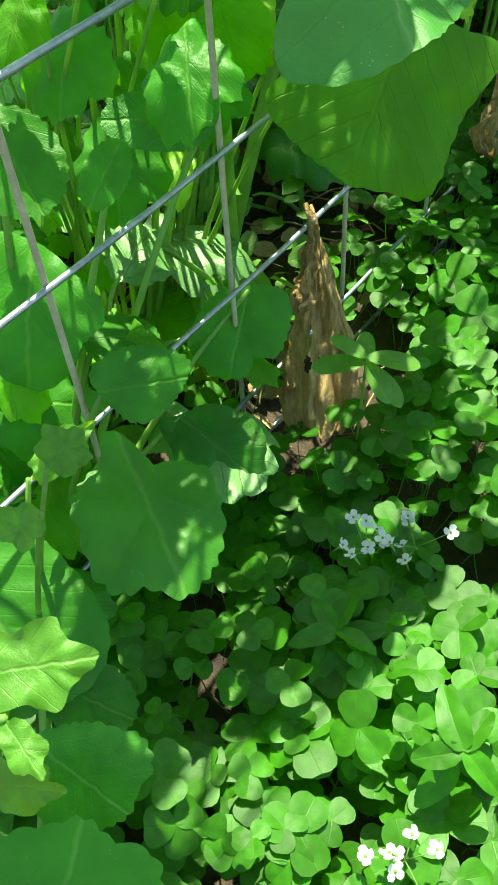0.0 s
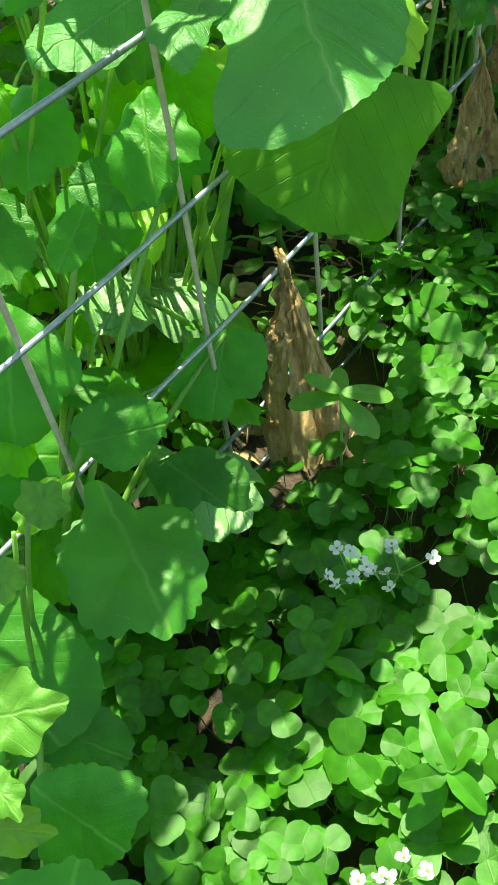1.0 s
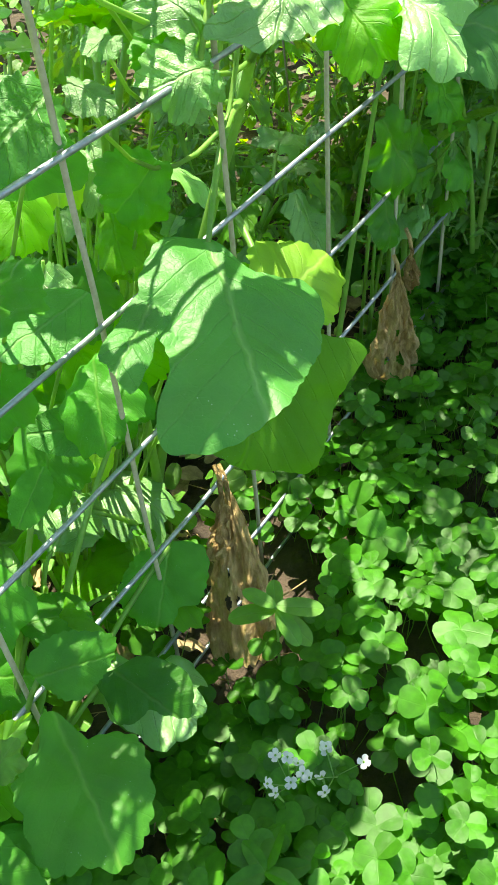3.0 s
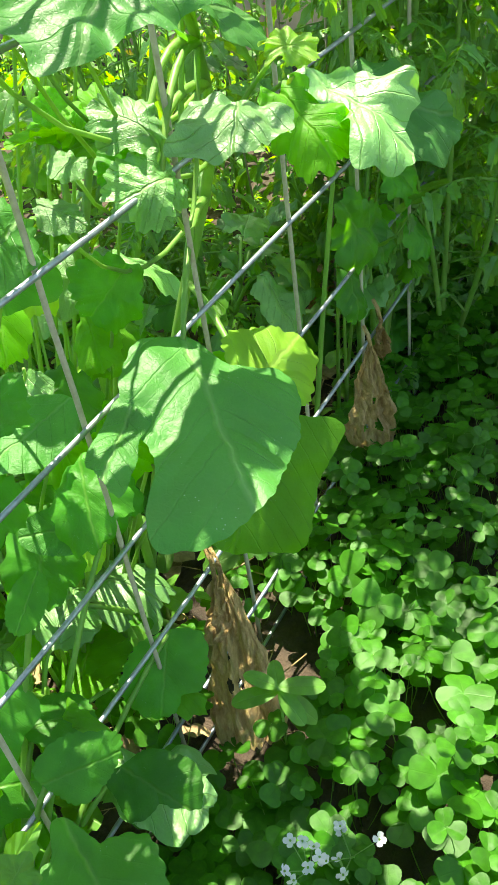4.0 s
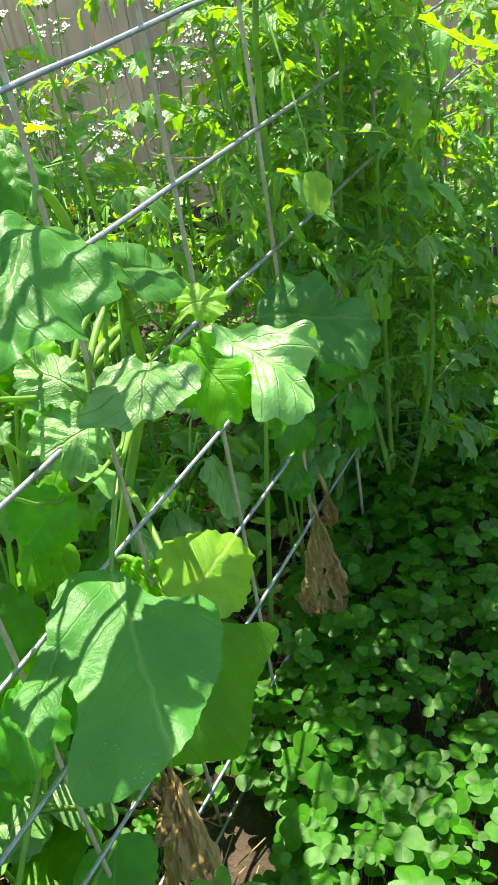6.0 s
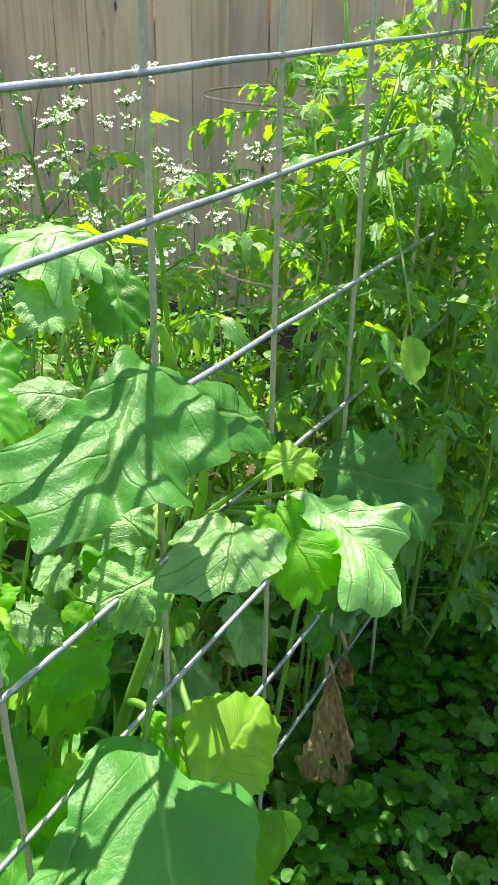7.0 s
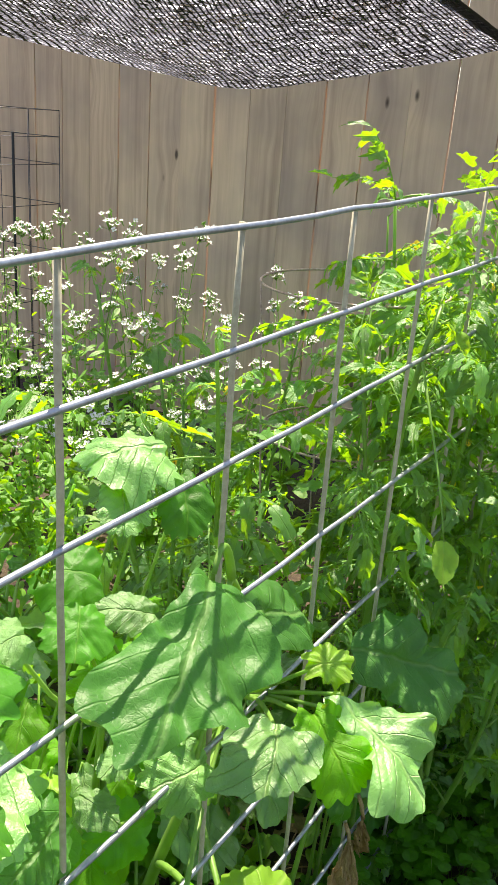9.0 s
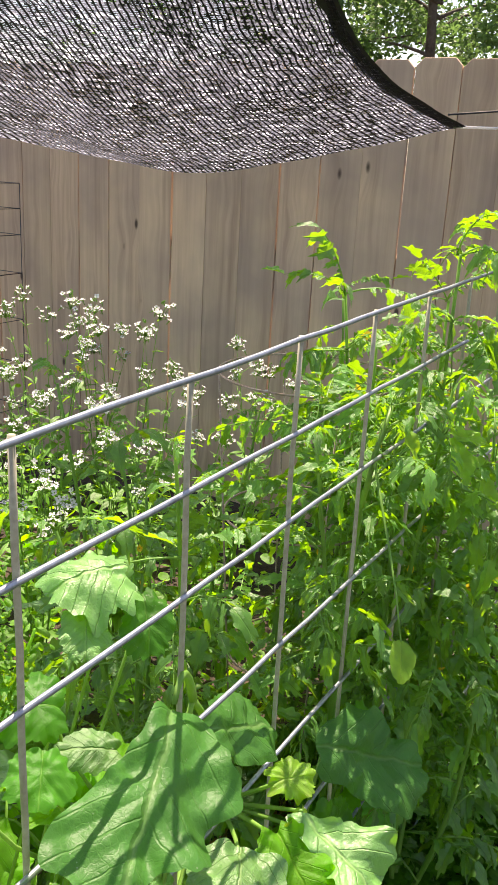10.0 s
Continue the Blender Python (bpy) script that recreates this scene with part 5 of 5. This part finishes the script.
def leaning_tomato():
    """A low tomato shoot at the foot of the panel, and the long vine that hangs over the wire."""
    at = Vector((-0.36, -0.02, GROUND))
    p = thing("tomato_plant", at, "young tomato shoot with pale lobed leaflets", "plant", "tomato plants")
    for i, (b, t, sd, w) in enumerate((
            ((-0.440, -0.202, 0.429), (-0.397, -0.242, 0.426), (-0.456, -0.246, 0.403), 0.047),
            ((-0.339, -0.126, 0.372), (-0.366, -0.115, 0.368), (-0.344, -0.077, 0.393), 0.034),
            ((-0.304, -0.086, 0.346), (-0.270, -0.088, 0.357), (-0.283, -0.133, 0.332), 0.044),
            ((-0.445, -0.227, 0.425), (-0.451, -0.255, 0.410), (-0.496, -0.230, 0.406), 0.022),
            ((-0.300, -0.048, 0.301), (-0.232, -0.050, 0.300), (-0.276, -0.055, 0.290), 0.035),
            ((-0.47, -0.17, 0.30), (-0.44, -0.22, 0.28), (-0.45, -0.17, 0.29), 0.04))):
        m, L = frame_of(b, t, sd)
        leaf = part("leaf", mesh_of("leaf", leaf_shape(L, w, seg=72, rings=6, lobes=5, lobe=0.26, teeth=13, depth=0.06, wide=-0.05, fold=0.1, droop=0.12, side=0.1, wave=0.04, pinned=True, quilt=0.015, crumple=0.08, seed=950 + i), WEED), p, m, "pale lobed leaflet")
        part("petiole", mesh_of("petiole", tube([tuple(q) for q in bend(at, at * 0.5 + Vector(b) * 0.5 + Vector((0, 0, 0.05)), b, 6)], 0.0022, 6), STEM), leaf)
    at = Vector((0.74, 0.06, GROUND))
    p = thing("tomato_plant", at, "tomato vine behind the wire with one hanging leaf lit through", "plant", "tomato plants")
    trunk = [tuple(q) for q in bend(at, (0.70, 0.06, 0.5), (0.672, 0.022, 0.92), 7)] + [(0.664, 0.012, 0.96), (0.668, 0.008, 1.0), (0.686, 0.006, 1.032), (0.706, 0.004, 1.062)]
    part("stem", mesh_of("stem", tube(trunk, [0.0066 - 0.0003 * i for i in range(len(trunk))], 8), STEM), p)
    hang = [(0.664, 0.005, 0.992), (0.632, -0.02, 0.955), (0.604, -0.048, 0.905), (0.568, -0.076, 0.862), (0.541, -0.098, 0.814)]
    part("side_stem", mesh_of("side_stem", tube(hang, [0.0024, 0.002, 0.0017, 0.0014, 0.0012], 6), STEM), p)
    m, L = frame_of((0.541, -0.098, 0.816), (0.512, -0.114, 0.774), (0.539, -0.122, 0.793))
    part("leaf", mesh_of("leaf", leaf_shape(L, 0.034, seg=36, rings=5, teeth=9, depth=0.08, wide=-0.2, fold=0.35, droop=0.1, wave=0.03, pinned=True, seed=900), YELLOW_BACKLIT), p, m, "yellow-green leaf lit from behind")
    for i in range(9):
        s = Vector(trunk[5 + i % 6])
        part("leaf", TOMATO_LEAVES[i % 8], p, aim(s, 137 * i + 40, 35 - 5 * (i % 7), 12 * (i % 4) - 18, 0.55 + 0.05 * (i % 5)))
    for i in range(7):
        s = Vector(trunk[-1 - i % 2])
        part("leaf", TOMATO_LEAVES[(3 * i + 1) % 8], p, aim(s, 51 * i + 200, 48 - 14 * (i % 5), 14 * (i % 4) - 20, 0.38 + 0.06 * (i % 4)))
    for i, (b, t, sd, w) in enumerate((((0.862, -0.035, 0.985), (0.835, -0.080, 0.925), (0.90, -0.08, 0.96), 0.050), ((0.905, -0.060, 0.955), (0.885, -0.115, 0.860), (0.95, -0.09, 0.91), 0.052),
                                       ((0.700, -0.010, 1.045), (0.690, -0.050, 0.985), (0.74, -0.03, 1.02), 0.038), ((0.870, -0.030, 0.990), (0.905, -0.085, 0.975), (0.86, -0.07, 0.97), 0.036))):
        m, L = frame_of(b, t, sd)
        leaf = part("leaf", mesh_of("leaf", leaf_shape(L, w, seg=60, rings=5, lobes=5, lobe=0.16, teeth=11, depth=0.07, wide=-0.15, fold=0.35, droop=0.25, wave=0.05, pinned=True, quilt=0.02, crumple=0.1, seed=910 + i), YELLOW_BACKLIT), p, m, "broad yellow-green leaflet lit from behind")
        part("petiole", mesh_of("petiole", tube([tuple(q) for q in bend(trunk[-4], Vector(trunk[-4]) * 0.4 + Vector(b) * 0.6 + Vector((0, 0.01, 0.03)), b, 5)], 0.0015, 5), STEM), leaf)


def amaranth():
    at = Vector((0.0, 0.42, GROUND))
    p = thing("amaranth_plant", at, "green amaranth with a knobbly seed spike", "plant")
    top = Vector((0.072, 0.104, 0.97))
    st = bend(at, (0.05, 0.32, 0.7), top, 10)
    part("stem", mesh_of("stem", tube([tuple(q) for q in st], [0.007 - 0.0004 * i for i in range(11)], 7), STEM), p)
    r = random.Random(66)
    ball = leaf_shape(0.007, 0.005, seg=8, rings=2, side=0.8, droop=0.6)
    for k in range(5):
        a = k * 1.3
        e = top + Vector((0.035 * math.cos(a), 0.035 * math.sin(a), 0.02)) if k else top + Vector((0, 0, 0.075))
        bits = [tube([tuple(top - Vector((0, 0, 0.02 * k))), tuple(e)], 0.0015, 5)]
        for i in range(90):
            q = (top - Vector((0, 0, 0.02 * k))).lerp(e, 0.15 + 0.85 * r.random()) + Vector((r.gauss(0, 0.006), r.gauss(0, 0.006), r.gauss(0, 0.006)))
            bits.append(moved(ball, aim(q, r.uniform(0, 360), r.uniform(-60, 60), r.uniform(-60, 60), r.uniform(0.7, 1.4))))
        part("seed_spike", mesh_of("seed_spike", joined(bits), WEED), p)
    for i in range(7):
        s = st[5 + i % 5]
        part("leaf", mesh_of("leaf", leaf_shape(0.07, 0.038, seg=24, rings=4, wide=-0.1, fold=0.2, droop=0.3, wave=0.03, quilt=0.01, seed=880 + i), WEED), p, aim(s, i * 140, r.uniform(-10, 35), r.uniform(-20, 20), r.uniform(0.7, 1.1)))


amaranth()
leaning_tomato()
clover_patch()
sprig()
broad_weed(-0.19, -0.25, 0.105, 5, 9, 0.042)
broad_weed(-0.205, -0.285, 0.02, 6, 7, 0.045)
broad_weed(-0.235, -0.38, 0.165, 7, 5, 0.042)
low_flowers(-0.10, -0.222, 0.095, 1, 8)
low_flowers(-0.068, -0.256, 0.092, 2, 6)
low_flowers(-0.314, -0.388, 0.115, 3, 7)
withered_leaf((0.133, -0.006, 0.226), (0.010, -0.098, 0.062), (0.048, -0.130, 0.080), 0.110, 1, "withered brown leaf hanging crumpled from the wire")
withered_leaf((0.600, -0.012, 0.250), (0.535, -0.045, 0.085), (0.60, -0.08, 0.13), 0.10, 2, "withered tan leaf hanging below the wire")
withered_leaf((0.645, -0.010, 0.270), (0.630, -0.025, 0.195), (0.66, -0.05, 0.2), 0.035, 3, "small withered brown leaf hanging below the wire")
withered_leaf((0.122, -0.008, 0.236), (0.062, -0.030, 0.168), (0.08, -0.06, 0.19), 0.036, 4, "small withered brown strip beside the hanging dead leaf")
heap = random.Random(15)
for i in range(9):
    q = Vector((0.86 + heap.uniform(-0.14, 0.12), 0.28 + heap.uniform(-0.12, 0.12), GROUND + 0.05 + heap.uniform(0, 0.04)))
    a = heap.uniform(0, 6.28)
    withered_leaf(tuple(q), tuple(q + Vector((0.11 * math.cos(a), 0.11 * math.sin(a), heap.uniform(-0.03, 0.02)))), tuple(q + Vector((-0.1 * math.sin(a), 0.1 * math.cos(a), 0.0))), 0.06, 30 + i, "dry brown leaf fallen among the stems")
round_cage()
square_cage()
shade_cloth()
litter()
tree(12.0, 3.9, 7.5, 1, 2.2)
tree(13.5, 1.3, 8.0, 2, 2.4)
tree(16.0, 5.4, 8.5, 3, 2.6)
tree(14.5, -1.6, 8.0, 4, 2.4)
tree(12.0, 6.6, 8.0, 5, 2.6)
tree(13.5, 9.0, 8.5, 6, 2.6)
